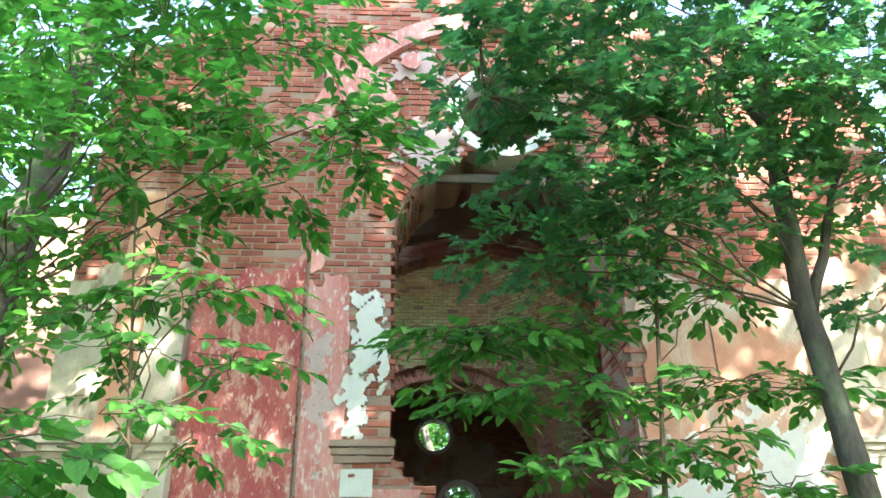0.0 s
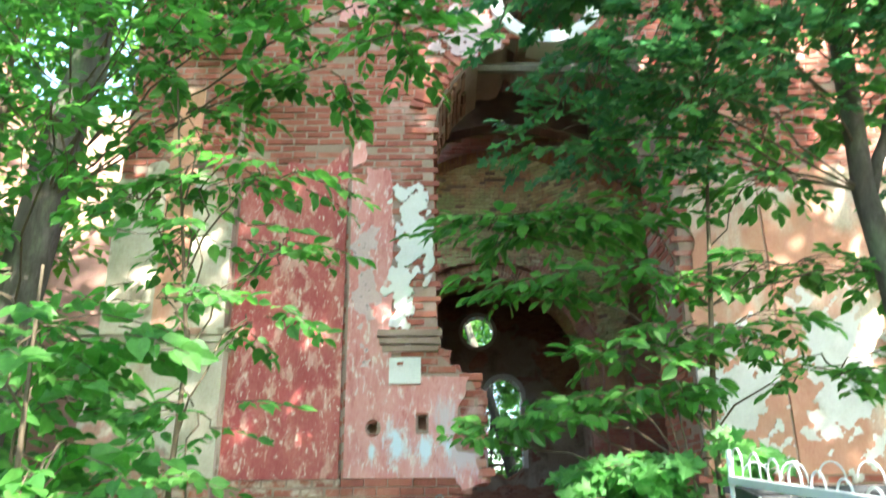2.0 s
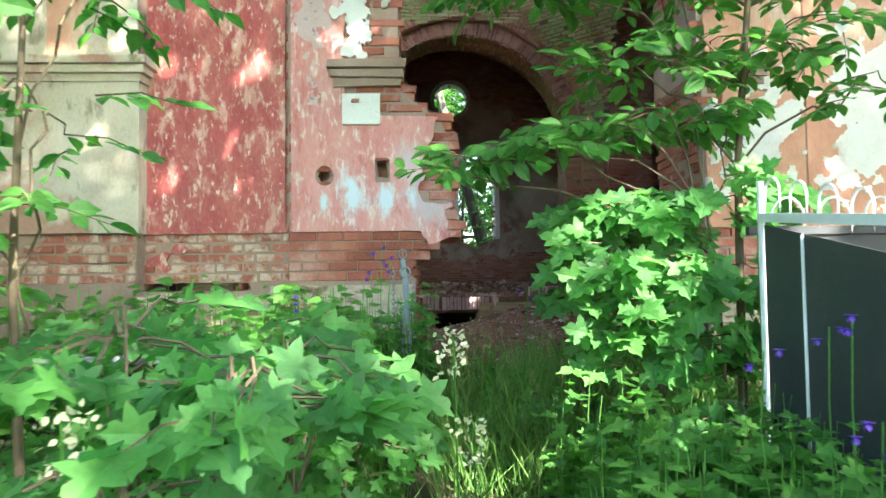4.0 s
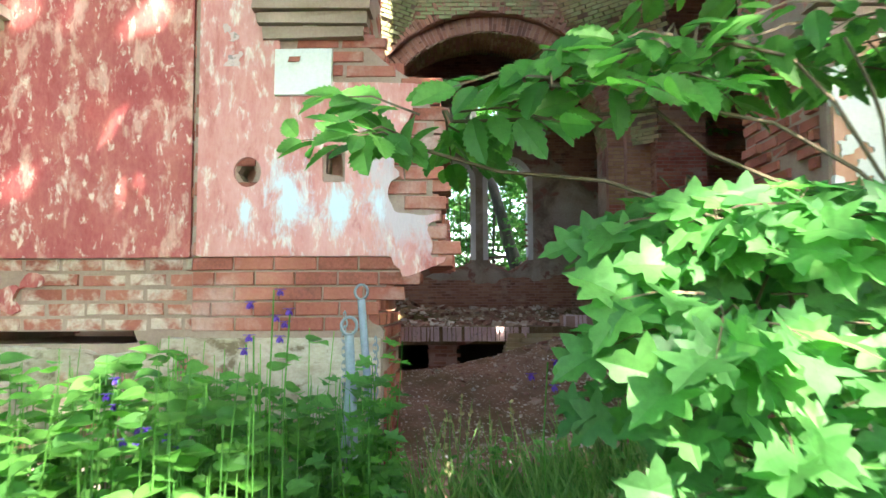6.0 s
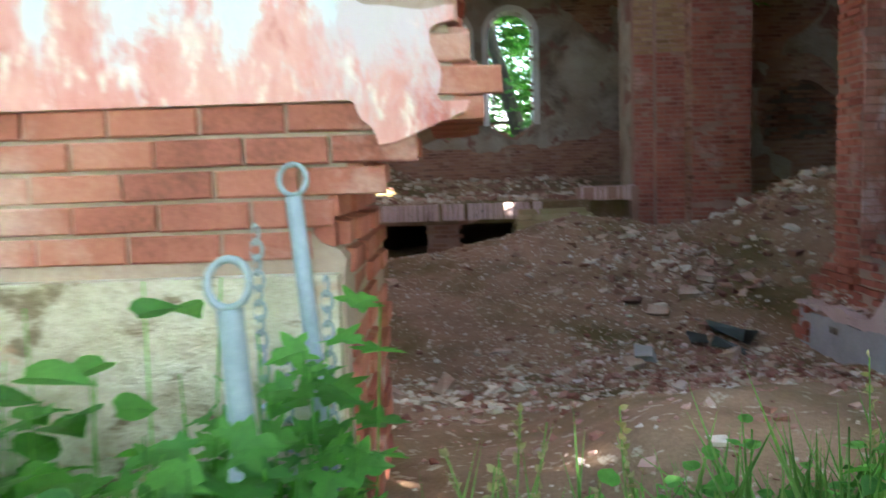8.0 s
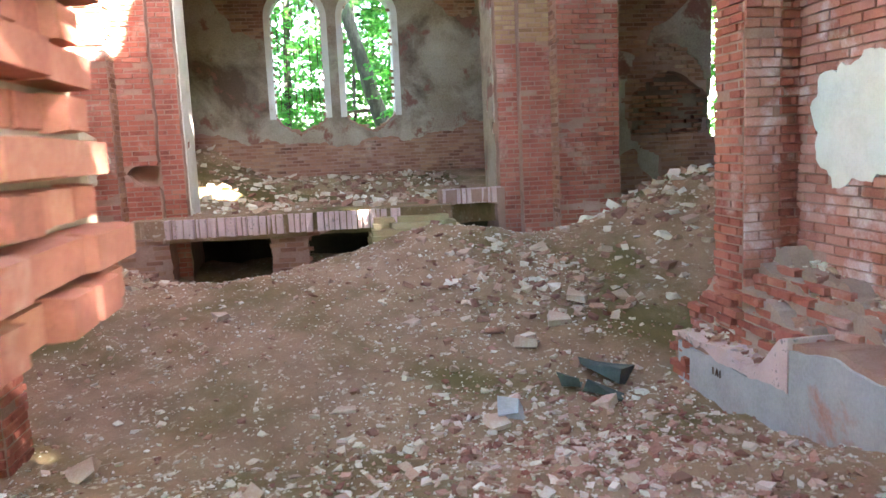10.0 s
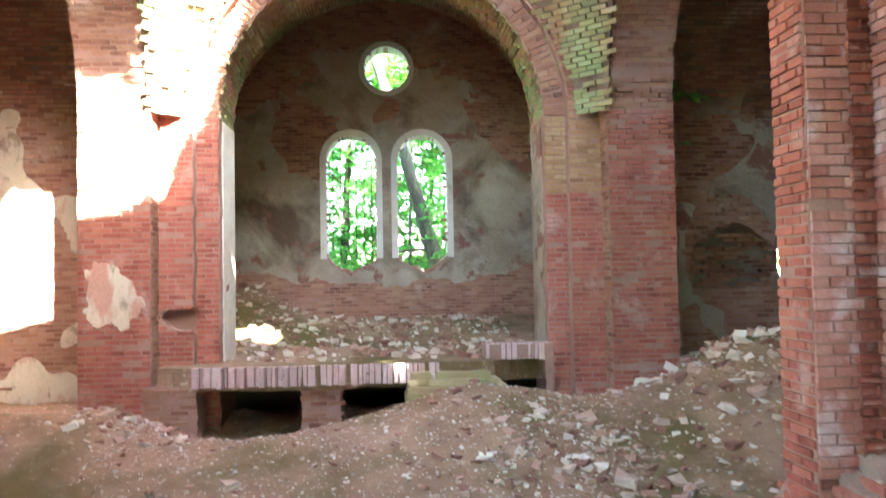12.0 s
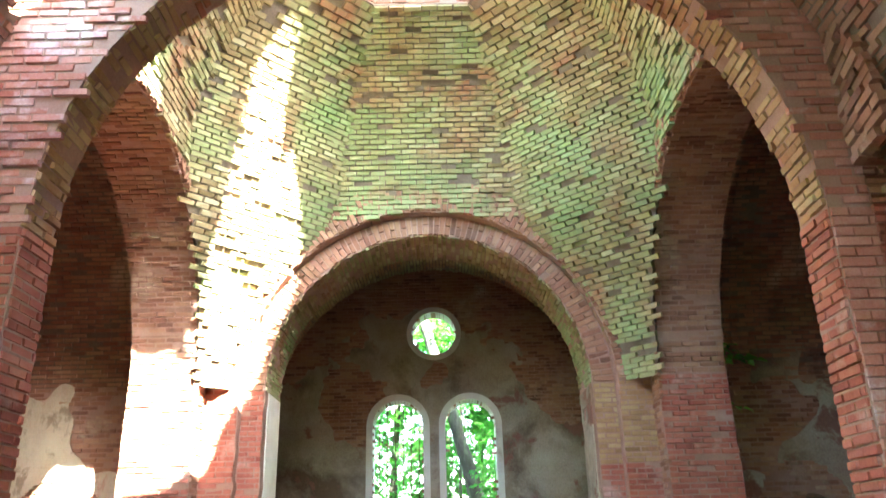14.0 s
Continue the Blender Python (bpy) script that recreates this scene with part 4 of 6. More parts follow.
# octagonal cloister vault on squinches
def vault_face(a, fi0, fi1):
    """Segment of the vault that faces the centre from direction a: u across, v up the curve."""
    ca, sa = math.cos(a), math.sin(a)
    def P(u, v, d):
        fi = v / 3.0
        low = np.clip(v, None, 0)
        fi = np.clip(fi, 0, None)
        r = 3.3 * np.cos(fi) - d * np.cos(fi)
        z = 7.4 + 3.35 * np.sin(fi) - d * np.sin(fi) + low
        x, y = r * ca - u * sa, r * sa + u * ca
        return np.stack([x, YC + y, z], -1)
    return P


dome = structure(new("vault_crossing"), "mossy octagonal brick vault over the crossing, open at the top")
tan8 = math.tan(math.pi / 8)
def half_span(z):
    return np.sqrt(np.clip(2.95 ** 2 - np.clip(z - ZC, 0, None) ** 2, 1.3 ** 2, None))


def side_radius(z):
    up = 3.3 * np.sqrt(np.clip(1 - (np.clip(z - 7.4, 0, None) / 3.35) ** 2, 0.05, 1))
    low = (3.3 + half_span(z)) / math.sqrt(2)
    return np.where(z > 7.9, up, np.interp(z, [4.68, 5.4, 6.1, 6.7, 7.2, 7.6, 7.9], [4.42, 4.33, 4.1, 3.78, 3.5, 3.36, 3.264]))


def sun_gap(p):
    """Positive in the western shell's added gap, traced from the north-eastern pier's sun patch."""
    h = (p[..., 1] - 5.2) / 1.065
    across, up = p[..., 0] + 0.685 * h, p[..., 2] + h
    low = np.interp(across, [-3.0, -1.8, -0.4, 0.85, 1.35, 2.2], [6.9, 7.2, 8.2, 9.2, 10.4, 12.8])
    high = np.interp(across, [-3.0, 0.2, 0.5, 1.15, 1.5, 2.2], [10.9, 10.6, 15.0, 15.0, 13.2, 12.5])
    return np.minimum(up - low, high - up) + 0.12 * wobble(across, up, 4, 3)


for k in range(8):
    a = k * math.pi / 4
    c, s2 = math.cos(a), math.sin(a)
    if k % 2 == 0:
        P, v0, v1 = vault_face(a, 0, 1), -0.06, 3.0 * 1.03
        ar = 2.84 if k == 2 else 2.99
        within = lambda u, v, ar=ar: np.minimum(3.3 * np.cos(np.clip(v, 0, 9) / 3.0) * tan8 + 0.02 - np.abs(u), np.hypot(u, 7.4 + 3.35 * np.sin(np.clip(v, 0, 9) / 3.0) + np.clip(v, None, 0) - ZC) - ar)
    else:
        def P(u, v, d, c=c, s2=s2):
            r = side_radius(v) - d * 0.8
            return np.stack([r * c - u * s2, YC + r * s2 + u * c, v - d * 0.4], -1)
        v0, v1 = (ZC if k < 5 else 8.9), 10.26
        within = lambda u, v: np.minimum(np.where(v < 7.3, (3.3 - half_span(v)) / math.sqrt(2) + 0.05, 9), np.where(v > 7.2, side_radius(v) * tan8 + 0.03, 9)) - np.abs(u)
    if k in (5, 6, 7):
        full = within
        within = lambda u, v, full=full, P=P: np.minimum(full(u, v), -sun_gap(P(u, v, 0 * u)))
    solid("vault_face", *slab(P, -1.5, 1.5, v0, v1, 0.07, within, -0.3, 0.0), MORTAR_DARK, dome)
    tagged(solid("brickwork", *laid(P, -1.5, 1.5, v0, v1, lambda u, v: within(u, v) + 0.02, L=0.25, H=0.077, gap=0.006, depth=0.06, lost=0.05, rough=0.35, seed=200 + k), BRICK_MOSS, dome), kind="stuff")
    DP = flat((1.72 * c, YC + 1.72 * s2, 10.3), (s2, -c, 0), Z)
    # the drum's western sides take the same added sun gap
    gone = (lambda u, v, DP=DP: -sun_gap(DP(u, v, 0 * u))) if k > 4 else (lambda u, v: np.maximum(np.abs(u) - 0.28, np.abs(v - 1.7) - 0.8))
    solid("drum_wall", *slab(DP, -0.74, 0.74, 0, 3.6, 0.07, gone, -0.4, 0.0), MORTAR, dome)
    tagged(solid("brickwork", *laid(DP, -0.72, 0.72, 0.02, 3.6, gone, depth=0.02, seed=210 + k), BRICK_DARK, dome), kind="stuff")

# remains of the crypt vaults under the lost floor
slab_top = structure(new("floor_remnant"), "broken brick floor slab over dark crypt vaults")
g = np.random.default_rng(12)
SL = flat((0, 0, 0.98), X, Y)
def slab_field(x, y):
    edge = 10.95 + 0.12 * wobble(x, y * 0, 2.2, 3) + np.where(x > 1.55, 0.5, 0)
    return np.minimum(np.minimum(y - edge, 2.45 - x - 0.4 * (y < 11.5)), x + 3.2)
solid("slab", *slab(SL, -3.3, 2.5, 10.6, 17.1, 0.06, slab_field, -0.28, 0.06), EARTH, slab_top)
V, F = laid(flat((0, 10.9, 0), X, Z), -2.7, 0.75, 0.76, 1.05, lambda u, v: 1 + 0 * u, L=0.085, H=0.28, depth=0.07, rough=2.2, seed=230, lost=0.06)
tagged(solid("edge_bricks", V, F, LILAC, slab_top), kind="stuff")


def crypt_mouths(u, v):
    """Two low vaulted mouths under the slab's broken front."""
    a = np.maximum(np.abs(u + 1.93) - 0.72, v - 0.8 + 0.12 * (u + 1.93) ** 2)
    b = np.maximum(np.abs(u + 0.1) - 0.55, v - 0.78 + 0.4 * (u + 0.1) ** 2)
    return np.minimum(a, b) + 0.02 * wobble(u, v, 7, 2)


FRONT = flat((0, 10.99, 0), X, Z)
solid("crypt_front", *slab(FRONT, -3.4, 0.9, -0.9, 0.78, 0.04, crypt_mouths, -0.5, 0.0), MORTAR_RED, slab_top)
tagged(solid("brickwork", *laid(FRONT, -3.4, 0.9, -0.6, 0.76, lambda u, v: crypt_mouths(u, v) - 0.03, depth=0.025, rough=1.4, lost=0.12, seed=231), BRICK_DARK, slab_top), kind="stuff")
# a third, higher mouth beside the far pier and a stub of vault beyond it
for nm, cx, yy, half, top, low in (("mouth_arch", 1.95, 11.3, 0.4, 1.04, 0.3), ("vault_stub", 3.8, 11.25, 0.42, 0.66, 0.1)):
    f = lambda u, v, cx=cx, half=half, top=top: np.maximum(np.abs(u - cx) - half, v - top + 0.35 * (u - cx) ** 2) + 0.015 * wobble(u, v, 8, 1)
    PM = flat((0, yy, 0), X, Z)
    solid(nm, *slab(PM, cx - half - 0.1, cx + half + 0.12, low, top + 0.2, 0.03, f, -0.5, 0.0), MORTAR_RED, slab_top)
    tagged(solid("edge_bricks", *laid(PM, cx - half - 0.1, cx + half + 0.1, top - 0.03, top + 0.23, None, L=0.08, H=0.26, depth=0.03, rough=2.0, seed=232, lost=0.06), LILAC, slab_top), kind="stuff")
# crypt's back and floor take the dark soil colour to deepen the mouths' shade
solid("crypt_wall", *slab(flat((0, 16.0, 0), X, Z), -3.4, 3.4, -1.0, 0.75, 0.2, None, -0.2, 0.0), SOIL_AND_SHADE, slab_top)
solid("crypt_floor", *sheet(-3.5, 3.5, 12.3, 17.5, 0.4, lambda x, y: -0.6 + 0 * x), SOIL_AND_SHADE, slab_top)

# ---- footing of the south pier, rubble ----
stub = structure(new("pier_footing"), "low broken footing wall with grey cement render")
SPF = flat((2.82, 0, 0), (0, -1, 0), Z)
stub_top = lambda u, v: np.interp(u, [-6.1, -4.6, -4.3, -3.8, -2.5, -1.2], [0.08, 0.13, 0.42, 0.5, 0.46, 0.42]) + 0.04 * wobble(u, v * 0, 3, 2) - v
solid("core", *slab(SPF, -6.02, -1.2, -1.0, 0.6, 0.06, stub_top, -0.7, 0.0), MORTAR_RED, stub)
solid("render_coat", *slab(SPF, -5.9, -1.2, -1.0, 0.55, 0.035, lambda u, v: np.minimum(stub_top(u, v) - 0.05, 0.65 + 0.3 * wobble(u, v, 2.0, 4) - 0.4 * (u < -5.85)), 0.0, 0.03), GREY_PLASTER, stub, "grey cement render")
solid("mortar_cap", *slab(SPF, -6.0, -4.2, 0.0, 0.6, 0.04, lambda u, v: np.minimum(stub_top(u, v) + 0.05, v - 0.07 - 0.05 * wobble(u, v, 4, 1)), -0.4, 0.04), LILAC, stub)
tagged(solid("brickwork", *laid(flat((2.8, 6.02, 0), (0, -1, 0), Z), 0.0, 0.35, -0.9, 0.1, None, depth=0.03, rough=1.5, lost=0.15, seed=402), BRICK, stub), kind="stuff")
foot_top = lambda u, v: np.interp(u, [-6.1, -5.7, -5.0, -4.2, -3.0, -1.2], [0.55, 0.98, 0.95, 0.75, 0.5, 0.45]) + 0.09 * wobble(u, v * 0, 4, 2) - v
for k, (xx, cut) in enumerate(((3.02, 0.3), (3.16, 0.12), (3.3, 0.0))):
    FPk = flat((xx, 0, 0), (0, -1, 0), Z)
    fk = lambda u, v, cut=cut, k=k: foot_top(u, v) - cut + 0.06 * wobble(u, v * 0, 7, k)
    solid("footing_course", *slab(FPk, -6.05 + 0.1 * k, -1.2, -0.5, 1.1, 0.05, fk, -0.4, 0.0), MORTAR, stub)
    tagged(solid("brickwork", *laid(FPk, -6.05 + 0.1 * k, -1.2, 0.0, 1.08, lambda u, v, fk=fk: fk(u, v) - 0.02, depth=0.04, rough=1.4, lost=0.12, seed=403 + k), BRICK, stub), kind="stuff")
mark = structure(new("wall_mark"), "small dark painted letters on the grey render")
for k, (a, b) in enumerate((((0, 0), (0, 1)), ((0.35, 0), (0.5, 1)), ((0.5, 1), (0.65, 0)), ((0.9, 0), (0.9, 1)))):
    solid("stroke", *tube([(2.784, 5.25 - 0.13 * a[0], -0.08 + 0.06 * a[1]), (2.784, 5.25 - 0.13 * b[0], -0.08 + 0.06 * b[1])], 0.006, 5), IRON, mark)


def chunk(g, c, size, flatness=0.7):
    """A broken lump: a box with its corners knocked about."""
    h = np.array((1.0, g.uniform(0.5, 1.0), g.uniform(0.35, 0.8) * flatness)) * size / 2
    V, F = box(-h, h)
    V = V * g.uniform(0.6, 1.05, (8, 1)) + g.uniform(-0.12, 0.12, (8, 3)) * size
    V = V @ np.array(Euler((g.uniform(-0.4, 0.4), g.uniform(-0.4, 0.4), g.uniform(0, 6.28))).to_matrix()).T
    return V + np.asarray(c), F


def scatter(name, n, region, size, mat, seed, label):
    g = np.random.default_rng(seed)
    out = []
    while len(out) < n:
        x, y = region(g)
        s = size[0] * (size[1] / size[0]) ** (g.random() ** 2.2)
        out.append(chunk(g, (x, y, float(ground_z(np.array(x), np.array(y))) + s * 0.12), s))
    return tagged(solid(name, *merge(*out), mat), label, "rubble", kind="stuff")


uni = lambda x0, x1, y0, y1: (lambda g: (g.uniform(x0, x1), g.uniform(y0, y1)))
scatter("rubble", 2600, uni(-3.4, 3.3, 1.3, 10.8), (0.015, 0.08), RUBBLE, 1, "small chips of brick and mortar over the earth floor")
scatter("rubble", 900, uni(-0.6, 2.6, 2.2, 6.5), (0.02, 0.12), RUBBLE, 2, "broken brick and mortar lumps on the floor")
scatter("rubble", 450, uni(-1.0, 1.2, 0.1, 2.4), (0.015, 0.07), RED_RUBBLE, 12, "broken brick strewn over the threshold")
scatter("rubble", 1500, lambda g: (-1.7 + g.normal() * 0.75, 3.2 + g.normal() * 0.7), (0.015, 0.09), PALE_RUBBLE, 3, "pale mortar lumps on the floor")
scatter("rubble", 1300, lambda g: (5.4 + g.normal() * 1.1, 10.6 + g.normal() * 1.1), (0.03, 0.24), RUBBLE, 4, "heap of pale broken brick in the side aisle")
scatter("rubble", 650, lambda g: (2.2 + g.normal() * 0.9, 8.4 + g.normal() * 0.7), (0.03, 0.2), RUBBLE, 5, "pale broken bricks before the far pier")
scatter("rubble", 1800, lambda g: (1.35 + g.normal() * 0.75, 4.0 + g.normal() * 1.1), (0.02, 0.1), RED_RUBBLE, 14, "reddish brick fragments strewn before the footing")
gf = np.random.default_rng(6)
bits = []
for k in range(700):
    x, y = gf.uniform(2.84, 3.48), gf.uniform(1.4, 5.9)
    s = 0.03 * 4 ** (gf.random() ** 2)
    top = np.interp(x, [2.82, 3.0, 3.05, 3.2, 3.35, 3.5], [0.17, 0.2, 0.55, 0.75, 0.9, 0.95]) - np.interp(y, [1.2, 4.2, 5.2, 6.0], [0.4, 0.2, 0.0, 0.3]) * (x > 3.02)
    bits.append(chunk(gf, (x, y, top), s))
tagged(solid("rubble", *merge(*bits), RUBBLE), "broken brick and mortar lying on the footing", "rubble", kind="stuff")
scatter("rubble", 5000, uni(-3.3, 2.8, 3.0, 10.8), (0.012, 0.045), PALE_RUBBLE, 9, "tiny pale chips strewn over the earth floor")
scatter("rubble", 300, lambda g: (-3.0 + g.normal() * 0.5, 10.2 + g.normal() * 0.5), (0.04, 0.2), RUBBLE, 8, "broken brick along the floor's edge")
g = np.random.default_rng(77)
out = []
for k in range(900):
    x, y = g.uniform(-3.2, 2.4), 11.3 + 5.6 * g.random() ** 0.7
    s = 0.04 * 6 ** (g.random() ** 2)
    hz = 1.04 + 0.75 * math.exp(-((x + 3.0) / 0.9) ** 2) * max(0, (y - 12.6) / 4) + 0.35 * max(0, (y - 14) / 3)
    out.append(chunk(g, (x, y, hz + s * 0.15), s))
tagged(solid("rubble", *merge(*out), RUBBLE), "broken brick and plaster on the sanctuary floor", "rubble", kind="stuff")
structure(solid("rubble_bank", *sheet(-3.58, 3.58, 12.2, 17.08, 0.12, lambda x, y: 1.03 + 0.75 * np.exp(-((x + 3.0) / 0.9) ** 2) * np.clip((y - 12.6) / 4, 0, 1) + 0.35 * np.clip((y - 14) / 3, 0, 1) + 0.03 * wobble(x, y, 3, 1)), EARTH, smooth=True), "bank of debris under the far windows")
for k, (x, y, s) in enumerate([(1.08, 5.4, 0.3), (1.75, 6.0, 0.55), (2.2, 6.15, 0.6), (2.0, 5.65, 0.45), (-0.9, 3.6, 0.28), (-1.2, 3.2, 0.22), (1.6, 6.9, 0.26), (2.1, 7.3, 0.3), (2.5, 7.9, 0.34), (0.9, 5.2, 0.2), (-0.3, 5.9, 0.24), (1.4, 2.5, 0.22), (0.2, 2.2, 0.18), (-2.2, 5.0, 0.25), (1.9, 5.4, 0.2), (-1.6, 8.2, 0.22), (0.5, 7.6, 0.2), (2.4, 9.2, 0.3)]):
    v, f = chunk(g, (0, 0, 0), s, 0.35 if 0 < k < 4 else 0.7)
    ob = solid("stone", v, f, GREY_PLASTER if k == 0 else SLATE if k < 4 else RUBBLE)
    ob.location = (x, y, float(ground_z(np.array(x), np.array(y))) + s * 0.1)
    tagged(ob, "broken grey stone lying on the earth floor" if k == 0 else "dark slab of slate lying on the earth floor" if k < 4 else "lump of broken brickwork lying on the earth floor", "stone", "fallen lumps on the floor")
frag = empty("floor_fragment", (1.0, 10.75, 0.5), "mossy stepped fragment of broken brick floor", "masonry fragment")
for k in range(5):
    V, F = slab(flat((0, 0, 0.0), X, Y), -0.75 + 0.02 * k, 0.85 - 0.1 * k, -0.28 + 0.05 * k, 0.6, 0.06, lambda u, v: np.minimum(0.1 + 0.2 * wobble(u, v, 5, k), 9), 0.0 + 0.085 * k, 0.085 * k + 0.08)
    solid("course", V, F, BRICK_MOSS, frag)

# ---- foliage ----
MAPLE_SHAPE = [(0.0, 0.0), (0.05, 0.16), (-0.06, 0.26), (-0.1, 0.42), (0.1, 0.37), (0.2, 0.32), (0.3, 0.47), (0.46, 0.6), (0.5, 0.42), (0.5, 0.2), (0.66, 0.26), (0.78, 0.2), (0.8, 0.1), (1.0, 0.0)]
OVAL_SHAPE = [(0.0, 0.0), (0.08, 0.16), (0.25, 0.28), (0.45, 0.31), (0.52, 0.28), (0.66, 0.24), (0.8, 0.12), (1.0, 0.0)]
half_leaf = lambda x: 0.33 * math.sin(math.pi * min(1.0, 0.06 + 0.94 * x)) ** 0.75
TOOTHED_SHAPE = [(0.0, 0.0)] + [p for k in range(7) for p in ((0.03 + 0.13 * k, 0.8 * half_leaf(0.03 + 0.13 * k)), (0.13 + 0.13 * k, half_leaf(0.1 + 0.13 * k)))] + [(1.05, 0.0)]
HEART_SHAPE = [(0.0, 0.0), (-0.06, 0.2), (0.1, 0.36), (0.3, 0.4), (0.55, 0.32), (0.8, 0.13), (1.0, 0.0)]
FAR_SHAPE = [(0.0, 0.0), (0.4, 0.34), (1.0, 0.0)]
BLADE_SHAPE = [(0.0, 0.0), (0.02, 0.02), (0.5, 0.018), (1.0, 0.0)]


def leaf_cloud(places, ways, ups, sizes, shape, droop=0.18, fold=0.25):
    """Leaves as small folded meshes: base place, way of the midrib, upper side, length."""
    right = np.cross(ways, ups)
    right /= np.maximum(np.linalg.norm(right, axis=1, keepdims=True), 1e-9)
    ups = np.cross(right, ways)
    a = np.array(shape)
    left = a[1:-1] * (1, -1)
    pts = np.concatenate([a, left[::-1]])
    mid = np.array([(0.4, 0.0)])
    pts = np.concatenate([pts, mid])
    x, y = pts[:, 0], pts[:, 1]
    z = fold * np.abs(y) - droop * x ** 2
    V = places[:, None] + sizes[:, None, None] * (x[None, :, None] * ways[:, None] + y[None, :, None] * right[:, None] + z[None, :, None] * ups[:, None])
    n = len(pts)
    m = n - 1
    tri = np.array([(m, i, (i + 1) % m) for i in range(m)])
    return V.reshape(-1, 3), ((np.arange(len(places)) * n)[:, None, None] + tri[None]).reshape(-1, 3)


def sprays(g, centre, radii, count, leaves, size, shape, spread=0.4, level=0.75, out=None, lean=0.35):
    """Leafy twigs in an ellipsoid: returns leaf mesh data and the twigs' lines."""
    P, W, U, S, twigs = [], [], [], [], []
    c, r = np.asarray(centre, float), np.asarray(radii, float)
    for _ in range(count):
        d = g.normal(size=3)
        d /= np.linalg.norm(d)
        p = c + d * r * g.random() ** 0.4
        az = math.atan2(d[1], d[0]) + g.normal() * 0.7 if out is None else out + g.normal() * 0.5
        w = np.array((math.cos(az), math.sin(az), g.normal() * 0.15 - 0.12))
        w /= np.linalg.norm(w)
        up = np.array((g.normal() * (1 - level), g.normal() * (1 - level) - lean, 1.0))
        up /= np.linalg.norm(up)
        side = np.cross(w, up)
        twigs.append((p, p + w * spread * 0.5 + up * 0.01, p + w * spread - up * spread * 0.12))
        for k in range(leaves):
            t = (k + 0.5) / leaves
            s = 1 if k % 2 else -1
            q = p + w * spread * t - up * spread * 0.12 * t * t
            lw = w * (0.5 + 0.5 * t) + side * s * (1.0 - 0.5 * t) + g.normal(size=3) * 0.22 - up * 0.15
            lw /= np.linalg.norm(lw)
            lu = up + g.normal(size=3) * 0.35
            P.append(q + lw * size * 0.18)
            W.append(lw)
            U.append(lu)
            S.append(size * g.uniform(0.6, 1.15))
    return leaf_cloud(np.array(P), np.array(W), np.array(U), np.array(S), shape), twigs


def bend(p, q, n=6, sag=0.0, jit=0.0, g=rng):
    t = np.linspace(0, 1, n)[:, None]
    pts = np.asarray(p) * (1 - t) + np.asarray(q) * t
    pts[:, 2] += sag * np.sin(np.pi * t[:, 0])
    pts[1:-1] += g.uniform(-jit, jit, (n - 2, 3))
    return pts


def tree(name, label, trunk, r0, r1, clumps, size, shape, leafmat, seed, leaves=9, spread=0.4, bark=BARK, limb=0.3, category="tree", level=0.75, forks=(), lean=0.35, thin=1.0):
    """Trunk, limbs to each clump, and a crown of leafy twigs."""
    g = np.random.default_rng(seed)
    trunk = np.asarray(trunk, float)
    fine = np.concatenate([np.linspace(trunk[i], trunk[i + 1], 5)[:-1] for i in range(len(trunk) - 1)] + [trunk[-1:]])
    fine[1:-1] += g.uniform(-0.1, 0.1, fine[1:-1].shape) * r0
    base = empty(name, tuple(trunk[0]), label, category)
    def add(nm, V, F, mat, smooth=False):
        return solid(nm, np.asarray(V) - trunk[0], F, mat, base, smooth=smooth)
    add("trunk", *tube(fine, np.linspace(r0, r1, len(fine)) * g.uniform(0.93, 1.07, len(fine)), 10), bark, True)
    for a, b, r in forks:
        add("limb", *tube(bend(a, b, 7, 0.05, 0.03, g), np.linspace(r, r * 0.4, 7), 7), bark, True)
    limbs, twigs, crown = [], [], []
    for c, r, count in clumps:
        count = max(3, round(count * thin))
        c = np.asarray(c, float)
        k = np.argmin(np.linalg.norm(fine - c - (0, 0, -0.5), axis=1))
        rr = np.interp(k, [0, len(fine) - 1], [r0, r1]) * limb
        limbs.append(tube(bend(fine[k], c, 6, 0.12, 0.06, g), np.linspace(max(rr, 0.006), 0.005, 6), 5))
        data, tw = sprays(g, c, r, count, leaves, size, shape, spread, level, lean=lean)
        crown.append(data)
        for t in tw:
            twigs.append(tube(t, (0.004, 0.003, 0.0015), 3, False))
            if g.random() < 0.4:
                twigs.append(tube(bend(c + (t[0] - c) * 0.2, t[0], 4, 0.03, 0.02, g), (0.006, 0.005, 0.004, 0.003), 3, False))
    if limbs:
        tagged(add("branchwork", *merge(*limbs, *twigs), TWIG), kind="stuff")
    V = np.concatenate([c[0] for c in crown])
    off = np.cumsum([0] + [len(c[0]) for c in crown[:-1]])
    F = np.concatenate([c[1] + o for c, o in zip(crown, off)])
    tagged(add("crown", V, F, leafmat), kind="stuff")
    return base


